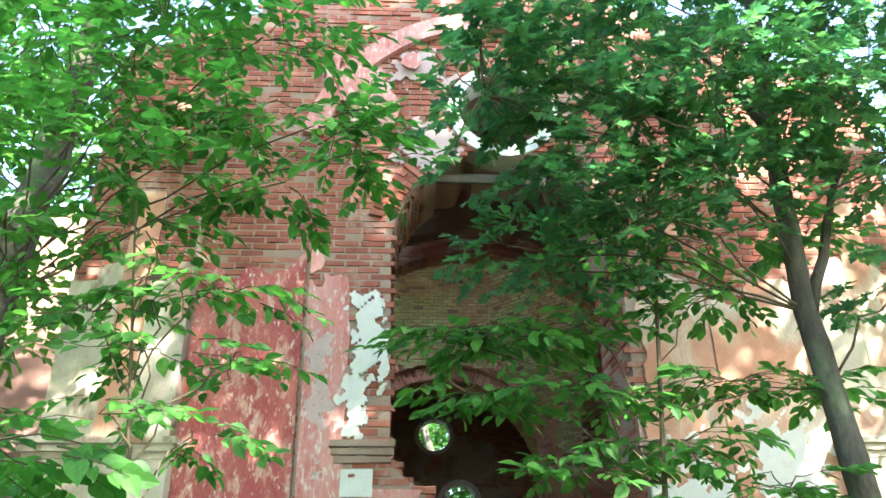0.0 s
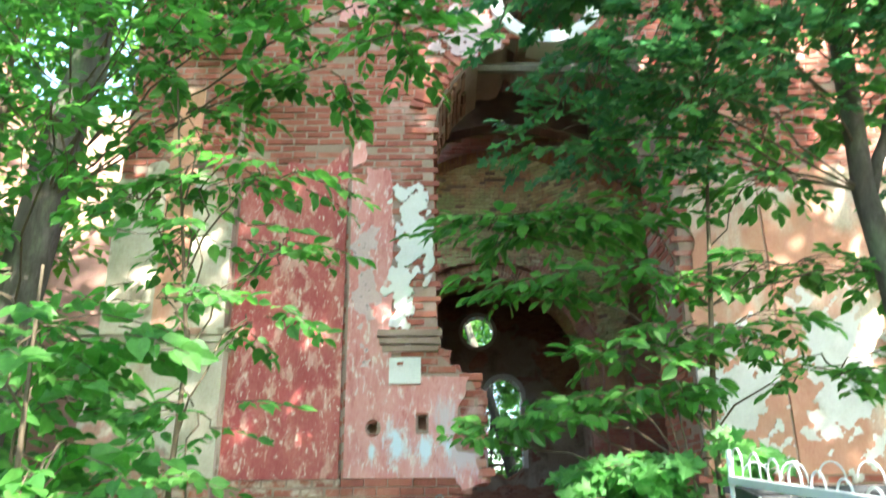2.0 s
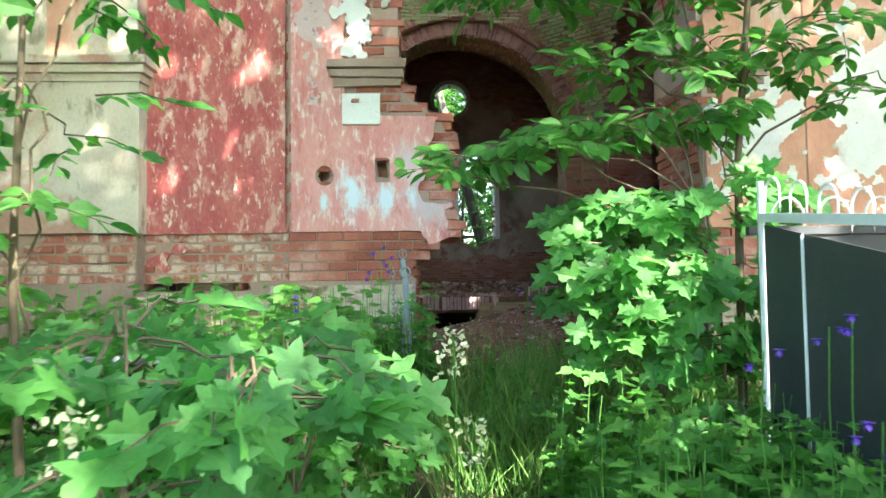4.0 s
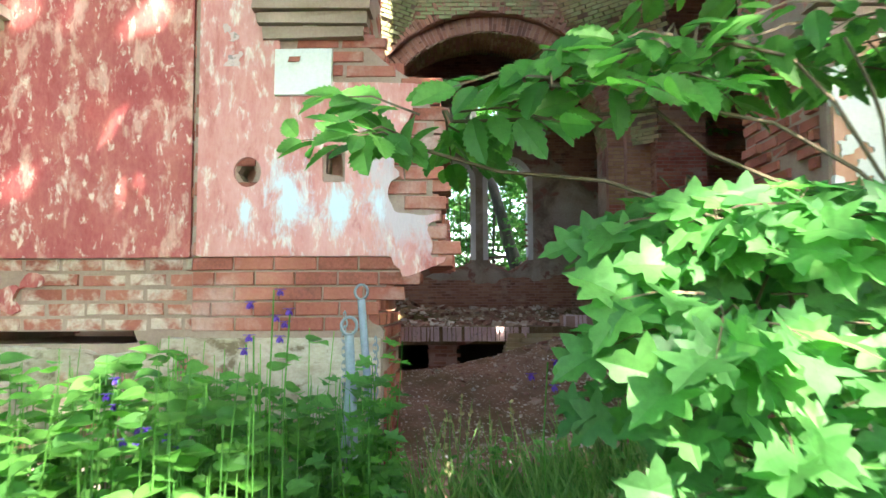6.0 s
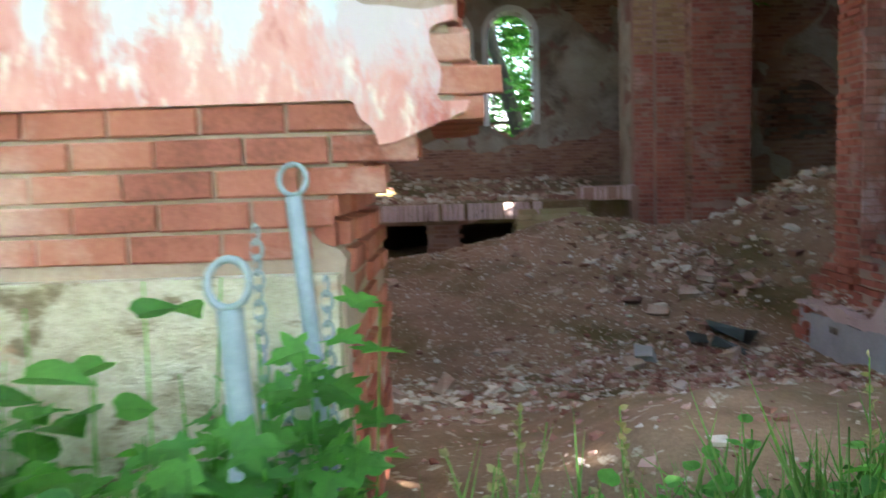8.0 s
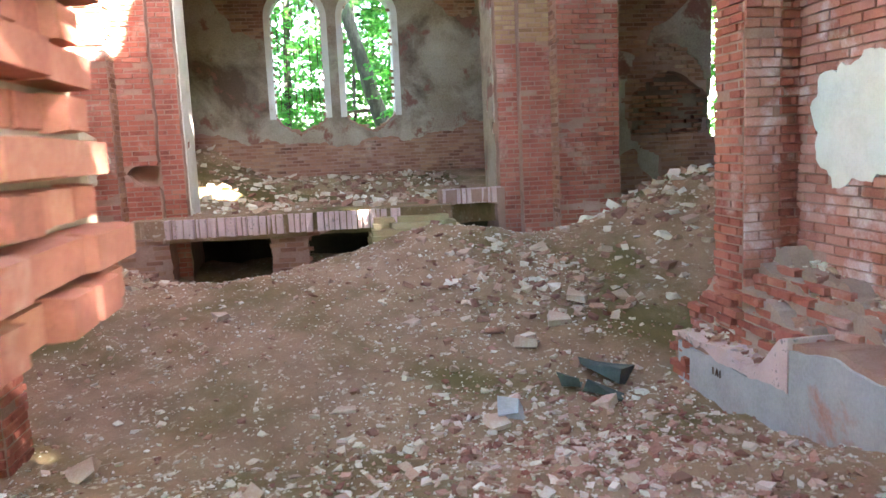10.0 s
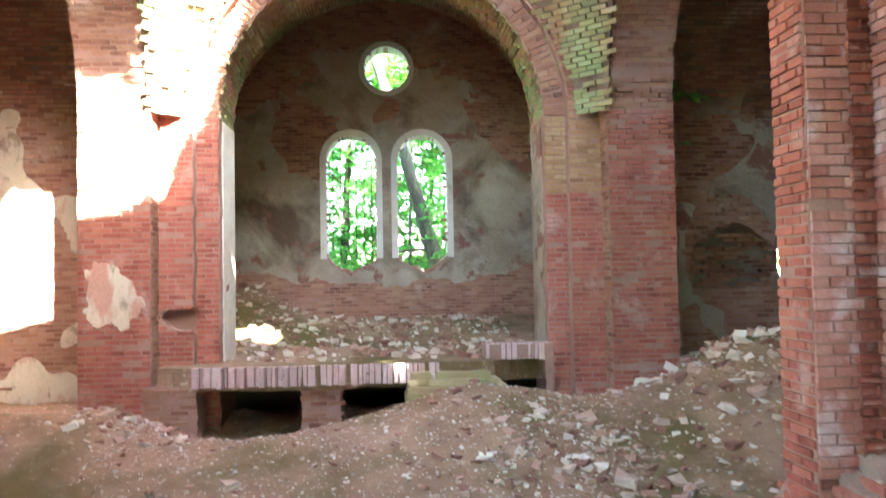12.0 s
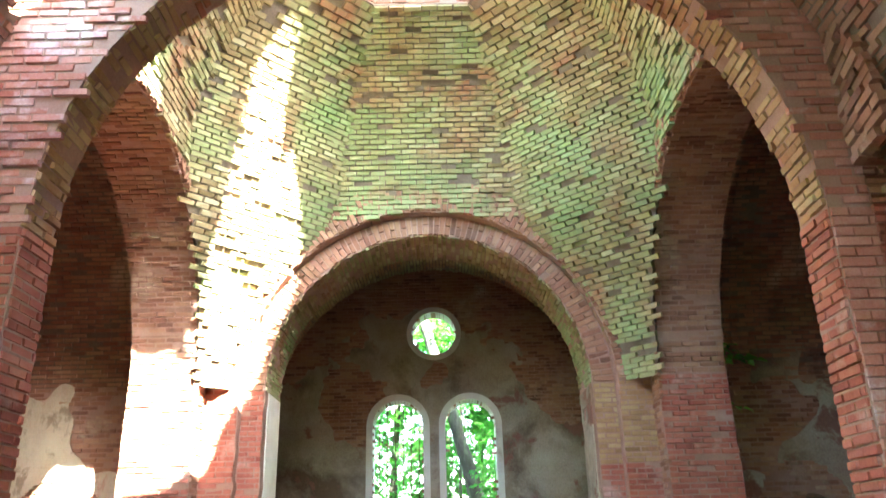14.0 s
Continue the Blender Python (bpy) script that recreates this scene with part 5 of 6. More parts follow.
# tall maple to the right of the portal
tree("maple_tree", "tall maple with a grey leaning trunk before the ruin", [(2.1, -2.2, -0.1), (1.9, -2.2, 2.4), (1.82, -2.2, 3.5), (1.86, -2.2, 4.8), (2.0, -2.3, 7.0), (2.1, -2.4, 10.0)], 0.105, 0.05,
     [((-0.55, -3.0, 4.75), (0.4, 0.5, 0.55), 34), ((-0.2, -3.1, 5.2), (0.5, 0.5, 0.4), 34), ((0.4, -3.0, 4.6), (0.55, 0.5, 0.55), 44), ((0.35, -2.9, 5.3), (0.6, 0.5, 0.4), 34), ((1.1, -2.9, 4.8), (0.55, 0.6, 0.5), 44), ((1.8, -3.0, 4.9), (0.6, 0.5, 0.45), 44), ((2.5, -2.8, 4.5), (0.6, 0.5, 0.5), 30), ((0.5, -2.9, 3.95), (0.4, 0.4, 0.3), 24), ((1.1, -2.8, 4.2), (0.4, 0.4, 0.25), 18), ((-0.1, -2.7, 4.15), (0.35, 0.4, 0.3), 18), ((-0.35, -2.4, 3.9), (0.35, 0.3, 0.15), 12), ((0.1, -2.3, 3.75), (0.4, 0.3, 0.14), 14),
      ((2.4, -2.6, 3.6), (0.4, 0.4, 0.3), 12), ((3.0, -2.6, 7.0), (1.2, 1.2, 0.9), 60), ((2.0, -2.6, 9.0), (1.4, 1.3, 1.2), 40), ((3.6, -3.0, 5.6), (0.9, 1.0, 0.8), 50), ((3.4, -3.0, 7.4), (0.9, 0.8, 0.6), 70),
      ((0.1, -2.6, 6.4), (0.6, 0.5, 0.4), 34), ((0.95, -2.5, 6.3), (0.6, 0.5, 0.45), 40), ((1.9, -2.5, 6.4), (0.6, 0.5, 0.5), 40), ((2.8, -2.5, 6.0), (0.6, 0.5, 0.5), 40), ((1.5, -2.6, 5.7), (0.6, 0.5, 0.4), 34), ((2.5, -2.7, 5.3), (0.5, 0.5, 0.4), 30)],
     0.105, MAPLE_SHAPE, MAPLE_DIMMED, 11, leaves=11, spread=0.38, limb=0.13, thin=1.05, forks=[((1.86, -2.2, 3.5), (2.35, -2.3, 4.7), 0.05), ((1.95, -2.2, 4.9), (1.1, -2.7, 5.6), 0.05)])
# a second tall maple, unseen behind the walker, is added to shade the front
tree("maple_tree", "unseen tall maple added beside the path behind to shade the front", [(3.9, -7.2, -0.1), (3.7, -7.0, 4.0), (3.0, -6.2, 8.0), (2.5, -5.6, 12.5)], 0.2, 0.07,
     [((0.2, -3.4, 7.6), (1.1, 0.9, 0.6), 75), ((1.0, -3.9, 8.8), (1.2, 1.0, 0.7), 85), ((-0.9, -4.0, 9.2), (1.2, 1.1, 0.7), 75), ((3.6, -3.8, 8.2), (0.9, 0.8, 0.7), 80), ((2.9, -5.6, 12.3), (1.5, 1.3, 0.9), 75), ((0.6, -5.2, 11.4), (1.4, 1.2, 0.8), 75)], 0.15, MAPLE_SHAPE, MAPLE_DIMMED, 17, leaves=10, spread=0.45, limb=0.15)
# elm to the left whose boughs hang over the front
tree("elm_tree", "elm with dark trunk and long leafy boughs over the front wall", [(-4.6, -1.6, -0.1), (-4.25, -1.5, 3.8), (-4.1, -1.5, 5.0), (-3.95, -1.55, 6.6), (-3.8, -1.6, 9.5)], 0.2, 0.08,
     [((-3.3, -3.4, 4.9), (0.6, 0.5, 0.5), 40), ((-2.6, -3.4, 4.95), (0.6, 0.5, 0.35), 36), ((-1.95, -3.5, 4.75), (0.5, 0.4, 0.25), 22), ((-2.7, -3.4, 4.35), (0.5, 0.4, 0.25), 20), ((-2.1, -3.5, 4.25), (0.45, 0.35, 0.12), 18), ((-1.6, -3.5, 4.1), (0.35, 0.3, 0.13), 16), ((-1.35, -3.5, 3.92), (0.22, 0.25, 0.12), 10), ((-1.75, -3.4, 3.78), (0.3, 0.3, 0.08), 9), ((-2.9, -3.4, 3.95), (0.4, 0.4, 0.2), 18), ((-2.5, -3.4, 3.85), (0.3, 0.3, 0.12), 9), ((-3.3, -3.3, 3.6), (0.35, 0.4, 0.4), 18), ((-2.3, -3.2, 5.5), (0.9, 0.6, 0.3), 30), ((-3.6, -2.8, 5.8), (0.8, 0.9, 0.6), 40), ((-3.9, -1.8, 7.5), (1.2, 1.2, 1.0), 60), ((-4.2, -1.6, 9.5), (1.3, 1.3, 1.0), 60), ((-5.0, -2.5, 5.2), (0.8, 0.9, 0.9), 50), ((-5.0, -2.5, 3.4), (0.7, 0.8, 0.8), 40), ((-3.2, -2.9, 6.4), (0.7, 0.6, 0.5), 44), ((-4.3, -2.7, 6.3), (0.8, 0.7, 0.6), 50), ((-4.7, -3.0, 4.6), (0.7, 0.6, 0.6), 44), ((-2.2, -2.9, 6.6), (0.6, 0.5, 0.4), 30)],
     0.11, OVAL_SHAPE, ELM, 12, leaves=12, spread=0.42, level=0.82, limb=0.06, thin=0.9)
# saplings
tree("ash_sapling", "slender sapling with light green leaves before the pilaster", [(-2.35, -3.3, 0.0), (-2.42, -3.3, 1.3), (-2.4, -3.3, 2.2), (-2.6, -3.3, 3.7)], 0.02, 0.006,
     [((-2.55, -3.35, 3.5), (0.25, 0.2, 0.14), 10), ((-2.3, -3.35, 3.2), (0.35, 0.2, 0.12), 12), ((-2.7, -3.35, 3.0), (0.3, 0.2, 0.12), 10), ((-2.05, -3.4, 3.1), (0.3, 0.2, 0.08), 8), ((-2.4, -3.35, 2.8), (0.4, 0.25, 0.1), 11), ((-1.95, -3.35, 2.72), (0.2, 0.2, 0.06), 6), ((-2.5, -3.35, 2.45), (0.4, 0.25, 0.12), 8), ((-2.1, -3.35, 2.35), (0.25, 0.2, 0.1), 6), ((-2.3, -3.35, 1.9), (0.3, 0.25, 0.15), 8), ((-2.5, -3.35, 1.6), (0.3, 0.25, 0.12), 6)],
     0.1, OVAL_SHAPE, ELM, 13, leaves=9, spread=0.3, bark=TWIG, limb=0.35, category="sapling", level=0.85)
tree("elm_sapling", "young elm with level sprays of toothed leaves beside the portal", [(0.62, -2.0, 0.1), (0.64, -2.0, 1.9), (0.8, -2.0, 3.6), (0.95, -2.0, 4.5)], 0.025, 0.008,
     [((-0.85, -2.05, 3.35), (0.4, 0.25, 0.08), 16), ((-0.3, -2.05, 3.35), (0.45, 0.3, 0.1), 20), ((0.2, -2.0, 3.45), (0.4, 0.3, 0.12), 16), ((0.5, -2.0, 4.1), (0.5, 0.3, 0.1), 16), ((1.3, -2.0, 4.15), (0.5, 0.3, 0.1), 16), ((2.1, -2.0, 4.25), (0.45, 0.3, 0.08), 12), ((1.3, -2.0, 3.7), (0.5, 0.3, 0.12), 16), ((0.1, -2.0, 2.95), (0.5, 0.3, 0.1), 20), ((-0.6, -2.0, 2.95), (0.35, 0.25, 0.08), 10), ((1.3, -2.0, 3.05), (0.6, 0.3, 0.1), 22), ((2.0, -2.0, 3.0), (0.35, 0.25, 0.08), 10), ((0.8, -2.0, 2.6), (0.5, 0.35, 0.15), 20), ((0.1, -2.0, 2.45), (0.4, 0.3, 0.1), 12), ((1.5, -2.0, 2.3), (0.4, 0.3, 0.15), 12)],
     0.12, TOOTHED_SHAPE, ELM, 14, leaves=10, spread=0.34, bark=TWIG, limb=0.4, category="sapling", level=0.86)
tree("elm_sapling", "young elm bough of large toothed leaves across the portal", [(0.55, -2.05, 0.1), (0.5, -2.05, 1.2), (0.4, -2.05, 2.1)], 0.012, 0.005,
     [((0.3, -2.0, 2.15), (0.3, 0.25, 0.06), 9), ((-0.1, -2.0, 2.13), (0.28, 0.2, 0.05), 9), ((-0.45, -2.0, 2.03), (0.22, 0.15, 0.04), 7), ((-0.7, -2.0, 1.94), (0.14, 0.1, 0.03), 4), ((-0.82, -2.0, 1.88), (0.06, 0.08, 0.02), 2), ((0.7, -1.9, 2.2), (0.3, 0.25, 0.1), 8)],
     0.115, TOOTHED_SHAPE, ELM, 15, leaves=10, spread=0.26, bark=TWIG, limb=0.4, category="sapling", level=0.85, lean=0.8)
tree("maple_sapling", "bushy young maple with broad bright leaves beside the portal", [(0.25, -1.95, 0.1), (0.2, -1.95, 0.9), (0.15, -1.95, 1.7)], 0.02, 0.006,
     [((-0.05, -2.0, 1.72), (0.14, 0.2, 0.1), 8), ((0.15, -2.0, 1.62), (0.3, 0.25, 0.16), 12), ((0.5, -1.95, 1.75), (0.3, 0.25, 0.2), 12), ((-0.06, -2.0, 1.44), (0.18, 0.2, 0.12), 10), ((0.1, -2.0, 1.3), (0.35, 0.25, 0.18), 13), ((0.5, -2.0, 1.35), (0.3, 0.25, 0.2), 11), ((-0.04, -2.0, 1.14), (0.2, 0.2, 0.14), 10), ((0.25, -2.0, 0.95), (0.4, 0.3, 0.18), 12), ((0.6, -2.1, 0.9), (0.3, 0.3, 0.2), 8)],
     0.14, MAPLE_SHAPE, MAPLE, 16, leaves=8, spread=0.22, bark=TWIG, limb=0.3, category="sapling", level=0.75, lean=0.9)
for k, (x, y, h, n) in enumerate([(-1.75, -4.1, 1.25, 10), (-1.45, -4.3, 1.15, 12), (-1.4, -3.9, 1.15, 11), (-1.95, -3.6, 1.1, 10), (-1.5, -3.4, 1.15, 11), (-1.6, -4.5, 0.95, 9), (-1.7, -2.9, 1.0, 9), (-2.3, -2.6, 1.15, 10), (-2.9, -2.6, 1.0, 9), (-1.4, -2.6, 0.9, 8), (-3.3, -1.8, 1.0, 8), (-2.6, -1.6, 0.85, 8), (0.3, -2.8, 0.75, 8), (-2.1, -4.6, 0.9, 8)]):
    tree("maple_seedling", "low maple seedling with broad dull green leaves in the undergrowth", [(x, y, -0.05), (x + 0.03, y, h * 0.5), (x, y + 0.02, h)], 0.008, 0.004,
         [((x, y, h * 0.95), (0.24, 0.24, 0.1), n), ((x + 0.05, y, h * 0.62), (0.28, 0.28, 0.16), n), ((x - 0.05, y, h * 0.35), (0.25, 0.25, 0.12), n // 2)], 0.105, MAPLE_SHAPE, MAPLE, 30 + k, leaves=7, spread=0.2, lean=0.6, bark=TWIG, limb=0.5, category="seedling", level=0.75)
for k, (x, y, h) in enumerate([(-2.75, -4.1, 2.4), (-3.1, -3.4, 2.2), (-2.7, -4.6, 1.4), (-3.6, -2.6, 2.6), (-4.4, -2.4, 2.2), (-5.2, -1.5, 2.8)]):
    tree("lilac_bush", "leafy shrub with heart-shaped leaves at the path's edge", [(x, y, -0.1), (x + 0.05, y, h * 0.5), (x, y, h)], 0.02, 0.006,
         [((x, y, h * 0.9), (0.35, 0.35, 0.25), 20), ((x + 0.1, y, h * 0.62), (0.4, 0.35, 0.28), 24), ((x - 0.05, y, h * 0.35), (0.4, 0.35, 0.25), 20)], 0.105, HEART_SHAPE, ELM, 60 + k, leaves=9, spread=0.3, bark=TWIG, limb=0.4, category="shrub", level=0.6)

# woods round the place
g = np.random.default_rng(5)
spots = [(-9, -4), (-10, 6), (8, -3.5), (10, 2), (7, -8), (-6, -11), (0, -14), (5, -13), (-11, -9), (12, -9), (11, 8), (-12, 12), (-5, 22), (-1.5, 23), (2.5, 22), (6, 21), (-9, 20), (10, 18), (0, 28), (-6, 29), (6, 29), (12, 26), (-13, 26), (14, 4), (-15, 0), (9, 14.5), (-9.8, 14.5), (-6.6, -0.4), (-8.5, 0.5), (7.5, -0.5), (-13, 5), (13, 12), (-11, 3), (-8, -2.2), (9.6, -1), (11, -4.5), (-11.5, -4), (-3.8, -11), (2.5, -9.5), (3.5, 24.5), (-3.5, 25.5), (4, -19), (-8, -19)]
for k, (x, y) in enumerate(spots):
    h = g.uniform(10, 14.5)
    cl = [((x + g.normal() * 1.3, y + g.normal() * 1.3, g.uniform(1.5, h)), (g.uniform(0.9, 1.6), g.uniform(0.9, 1.6), g.uniform(0.6, 1.2)), 34) for _ in range(15)]
    tree("woodland_tree", "leafy broadleaf tree in the woods round the ruin", [(x, y, -0.3), (x + g.normal() * 0.3, y, h * 0.5), (x + g.normal() * 0.5, y, h)], g.uniform(0.12, 0.2), 0.04, cl, 0.2, FAR_SHAPE, FARLEAF, 100 + k, leaves=9, spread=0.7, limb=0.3, level=0.6)
tree("leaning_tree", "leaning grey trunk outside the far window", [(2.2, 20.3, -0.2), (1.15, 20.0, 3.0), (0.75, 20.0, 4.4), (0.2, 20.0, 6.5), (-0.6, 20.0, 9.0)], 0.24, 0.12, [((0, 21, 8), (1.5, 1, 1), 40), ((2, 21.5, 3), (1.2, 1, 1), 40), ((-1, 21.5, 2.5), (1.2, 1, 1), 40)], 0.18, FAR_SHAPE, FARLEAF, 99, leaves=9, spread=0.6)

for k, (x, y) in enumerate([(-1.6, 19.6), (0.6, 21.2), (2.0, 19.8), (-3.2, 20.8), (3.6, 21.0)]):
    tree("young_lime", "dense young lime outside the far windows", [(x, y, -0.2), (x, y, 3.5), (x + 0.2, y, 8.5)], 0.07, 0.03, [((x + g.normal() * 0.5, y + g.normal() * 0.4, z), (1.0, 0.7, 0.8), 60) for z in (1.6, 2.8, 4.0, 5.2, 6.4, 7.6, 8.6)], 0.14, OVAL_SHAPE, ELM, 150 + k, leaves=9, spread=0.45, limb=0.2, level=0.6)

for k in range(9):
    x, y = -5.2 + 1.3 * k, 22.6 + 0.7 * (k % 2)
    tree("young_lime", "dense young lime outside the far windows", [(x, y, -0.2), (x, y, 4.0), (x + 0.2, y, 10.0)], 0.08, 0.03, [((x + g.normal() * 0.4, y + g.normal() * 0.4, z), (1.1, 0.7, 0.9), 62) for z in (1.4, 2.6, 3.8, 5.0, 6.2, 7.4, 8.6, 9.8)], 0.2, FAR_SHAPE, ELM, 170 + k, leaves=9, spread=0.5, limb=0.2, level=0.5)
for k, (x, y, h) in enumerate([(-5.3, -0.7, 7.0), (-6.2, -2.0, 6.5), (-5.9, -0.2, 8.5), (-5.0, -2.6, 4.6), (-6.8, -3.2, 7.5), (5.6, -1.2, 7.5), (6.4, -2.6, 6.5)]):
    tree("young_elm", "dense leafy young elm at the corner of the ruin", [(x, y, -0.2), (x + 0.1, y, h * 0.5), (x, y, h)], 0.05, 0.015, [((x + g.normal() * 0.3, y + g.normal() * 0.3, h * q), (0.65, 0.6, 0.5), 30) for q in (0.12, 0.24, 0.36, 0.48, 0.6, 0.72, 0.84, 0.96)], 0.13, OVAL_SHAPE, ELM, 190 + k, leaves=9, spread=0.36, bark=TWIG, limb=0.3, level=0.7)

# three unseen limes, crowns set along the sun's way, added to shade the front
for k, (x, y, spread_x) in enumerate([(1.0, -9.4, (0.2, 1.9)), (4.2, -9.8, (3.2, 5.2)), (7.4, -9.6, (6.6, 8.6))]):
    crown = [((q, -8.6 + g.normal() * 0.4, z), (1.15, 0.9, 1.15), 36) for q in spread_x for z in (9.2, 11.0, 12.8, 14.6, 16.2) if not (q > 6 and z < 12)] + ([((5.8, -8.3, 8.5), (0.9, 0.8, 0.7), 60), ((6.7, -7.9, 8.9), (0.9, 0.8, 0.7), 60), ((5.9, -7.6, 9.4), (0.8, 0.7, 0.6), 50)] if k == 1 else [])
    tree("shade_lime", "unseen tall dense lime added behind the path to shade the front", [(x, y, -0.2), (x, y, 7.0), (x, y + 0.5, 16.5)], 0.26, 0.06, crown, 0.26, FAR_SHAPE, FARLEAF, 230 + k, leaves=10, spread=0.6, limb=0.25, level=0.5)

# ---- grasses, herbs, flowers ----
def turf(name, n, region, hmin, hmax, mat, seed, label, width=1.0):
    g = np.random.default_rng(seed)
    P, W, U, S = [], [], [], []
    for _ in range(n):
        x, y = region(g)
        w = np.array((g.normal() * 0.3, g.normal() * 0.3, 1.0))
        P.append((x, y, float(ground_z(np.array(x), np.array(y))) - 0.02))
        W.append(w / np.linalg.norm(w))
        U.append((g.normal(), g.normal(), 0.1))
        S.append(g.uniform(hmin, hmax))
    sh = [(0.0, 0.0), (0.03, 0.012 * width), (0.5, 0.011 * width), (1.0, 0.0)]
    return tagged(solid(name, *leaf_cloud(np.array(P), np.array(W), np.array(U), np.array(S), sh, droop=0.3, fold=0.3), mat), label, "grass", kind="stuff")


turf("grass", 5200, uni(-4.2, 2.5, -5.6, -0.5), 0.15, 0.5, GRASS, 1, "grass along the way to the portal")
turf("grass", 2200, uni(-0.95, 1.3, -1.7, -0.3), 0.2, 0.7, GRASS, 2, "long grass before the portal")
turf("grass", 2500, uni(-5, 4, -9, -5), 0.15, 0.4, GRASS, 3, "grass round the path's start")


def herbs(name, n, region, size, hmax, mat, seed, label, shape):
    g = np.random.default_rng(seed)
    P, W, U, S, st = [], [], [], [], []
    for _ in range(n):
        x, y = region(g)
        z0 = float(ground_z(np.array(x), np.array(y)))
        h = hmax * g.uniform(0.4, 1.0)
        st.append(tube(bend((x, y, z0 - 0.02), (x + g.normal() * 0.05, y + g.normal() * 0.05, z0 + h), 4, 0, 0.01, g), (0.004, 0.003, 0.003, 0.002), 3, False))
        for k in range(9):
            a = g.uniform(0, 6.28)
            w = np.array((math.cos(a), math.sin(a), g.uniform(-0.2, 0.4)))
            P.append((x, y, z0 + h * g.uniform(0.3, 1.0)))
            W.append(w / np.linalg.norm(w))
            U.append((g.normal() * 0.3, g.normal() * 0.3 - 0.3, 1))
            S.append(size * g.uniform(0.6, 1.2))
    P, W = np.array(P), np.array(W)
    P = P + W * size * 0.3
    cloud = leaf_cloud(P, W, np.array(U), np.array(S), shape)
    return tagged(solid(name, *merge(cloud, *st), mat), label, "herbs", kind="stuff")


herbs("herbs", 620, uni(-3.4, -1.3, -1.9, -0.4), 0.1, 1.25, HERB, 4, "leafy herbs at the foot of the wall", HEART_SHAPE)
herbs("herbs", 400, lambda g: (g.uniform(-2.8, -1.15) if g.random() < 0.55 else g.uniform(-0.35, 0.7), g.uniform(-4.8, -1.8)), 0.1, 0.55, HERB, 5, "leafy herbs in the undergrowth", MAPLE_SHAPE)
herbs("herbs", 150, uni(-1.0, 0.9, -1.5, -0.2), 0.06, 0.5, HERB, 6, "small herbs before the portal", HEART_SHAPE)
herbs("herbs", 190, uni(-1.95, -0.98, -1.15, -0.2), 0.085, 1.0, HERB, 7, "leafy herbs round the pipe posts", MAPLE_SHAPE)


herbs("herbs", 520, uni(-0.42, 0.5, -4.7, -2.3), 0.085, 0.85, HERB, 8, "bright leafy herbs beside the way", MAPLE_SHAPE)
herbs("herbs", 90, uni(-0.35, 0.4, -0.6, -0.15), 0.05, 0.4, HERB, 9, "small herbs on the threshold", HEART_SHAPE)
turf("grass", 700, uni(-0.3, 0.4, -0.7, -0.1), 0.2, 0.5, GRASS, 10, "fresh grass on the threshold", width=1.6)


def columbine(x, y, z, seed):
    g = np.random.default_rng(seed)
    z0 = float(ground_z(np.array(x), np.array(y)))
    ob = empty("columbine", (x, y, z0), "purple columbine flowering on a thin green stem", "flower", "purple columbines")
    top = z - z0
    solid("stem", *tube(bend((0, 0, 0), (0.02, 0, top), 6, 0, 0.012, g), 0.0025, 4), HERB, ob)
    for k in range(g.integers(2, 4)):
        c = np.array((g.normal() * 0.035, g.normal() * 0.03, top - 0.04 * k))
        a = np.arange(10) * 0.628
        W = np.stack([np.cos(a) * 0.8, np.sin(a) * 0.8, np.where(np.arange(10) % 2, -0.9, 0.25)], 1)
        W /= np.linalg.norm(W, axis=1, keepdims=True)
        solid("flower_head", *leaf_cloud(np.tile(c, (10, 1)), W, np.tile((0.1, 0.1, 1.0), (10, 1)), np.full(10, 0.022), OVAL_SHAPE), PURPLE, ob)


for k, (x, y, z) in enumerate([(-1.74, -1.6, 1.25), (-1.66, -1.6, 1.1), (-1.58, -1.55, 1.08), (-1.27, -1.6, 1.52), (-1.22, -1.6, 1.46), (-1.33, -1.6, 1.38), (-1.7, -1.7, 1.12), (-0.44, -1.6, 1.3), (0.1, -3.9, 1.2), (0.2, -3.6, 1.15), (0.05, -4.1, 0.95), (-0.1, -3.8, 1.1)]):
    columbine(x, y, z, 300 + k)
for k in range(60):
    x, y = g.uniform(-0.95, 0.5), g.uniform(-1.3, -0.2)
    if abs(x - np.interp(y, [-2, -0.8, -0.2], [-0.8, -0.48, -0.05])) < 0.24:
        continue
    z0 = float(ground_z(np.array(x), np.array(y)))
    h = g.uniform(0.4, 0.85)
    ob = empty("seeding_grass", (x, y, z0), "tall thin grass stalk with a pale seed head", "grass", "grass stalks before the portal")
    end = np.array((g.normal() * 0.08, g.normal() * 0.06, h))
    solid("stalk", *tube(bend((0, 0, 0), end, 5, 0, 0.01, g), 0.0018, 4), GRASS, ob)
    n = 16
    t = g.uniform(0.72, 1.0, n)[:, None]
    W = g.normal(size=(n, 3)) * (0.6, 0.6, 0.3) + (0, 0, 0.6)
    W /= np.linalg.norm(W, axis=1, keepdims=True)
    solid("seed_head", *leaf_cloud(end * t, W, g.normal(size=(n, 3)), np.full(n, 0.022), OVAL_SHAPE), STRAW, ob)
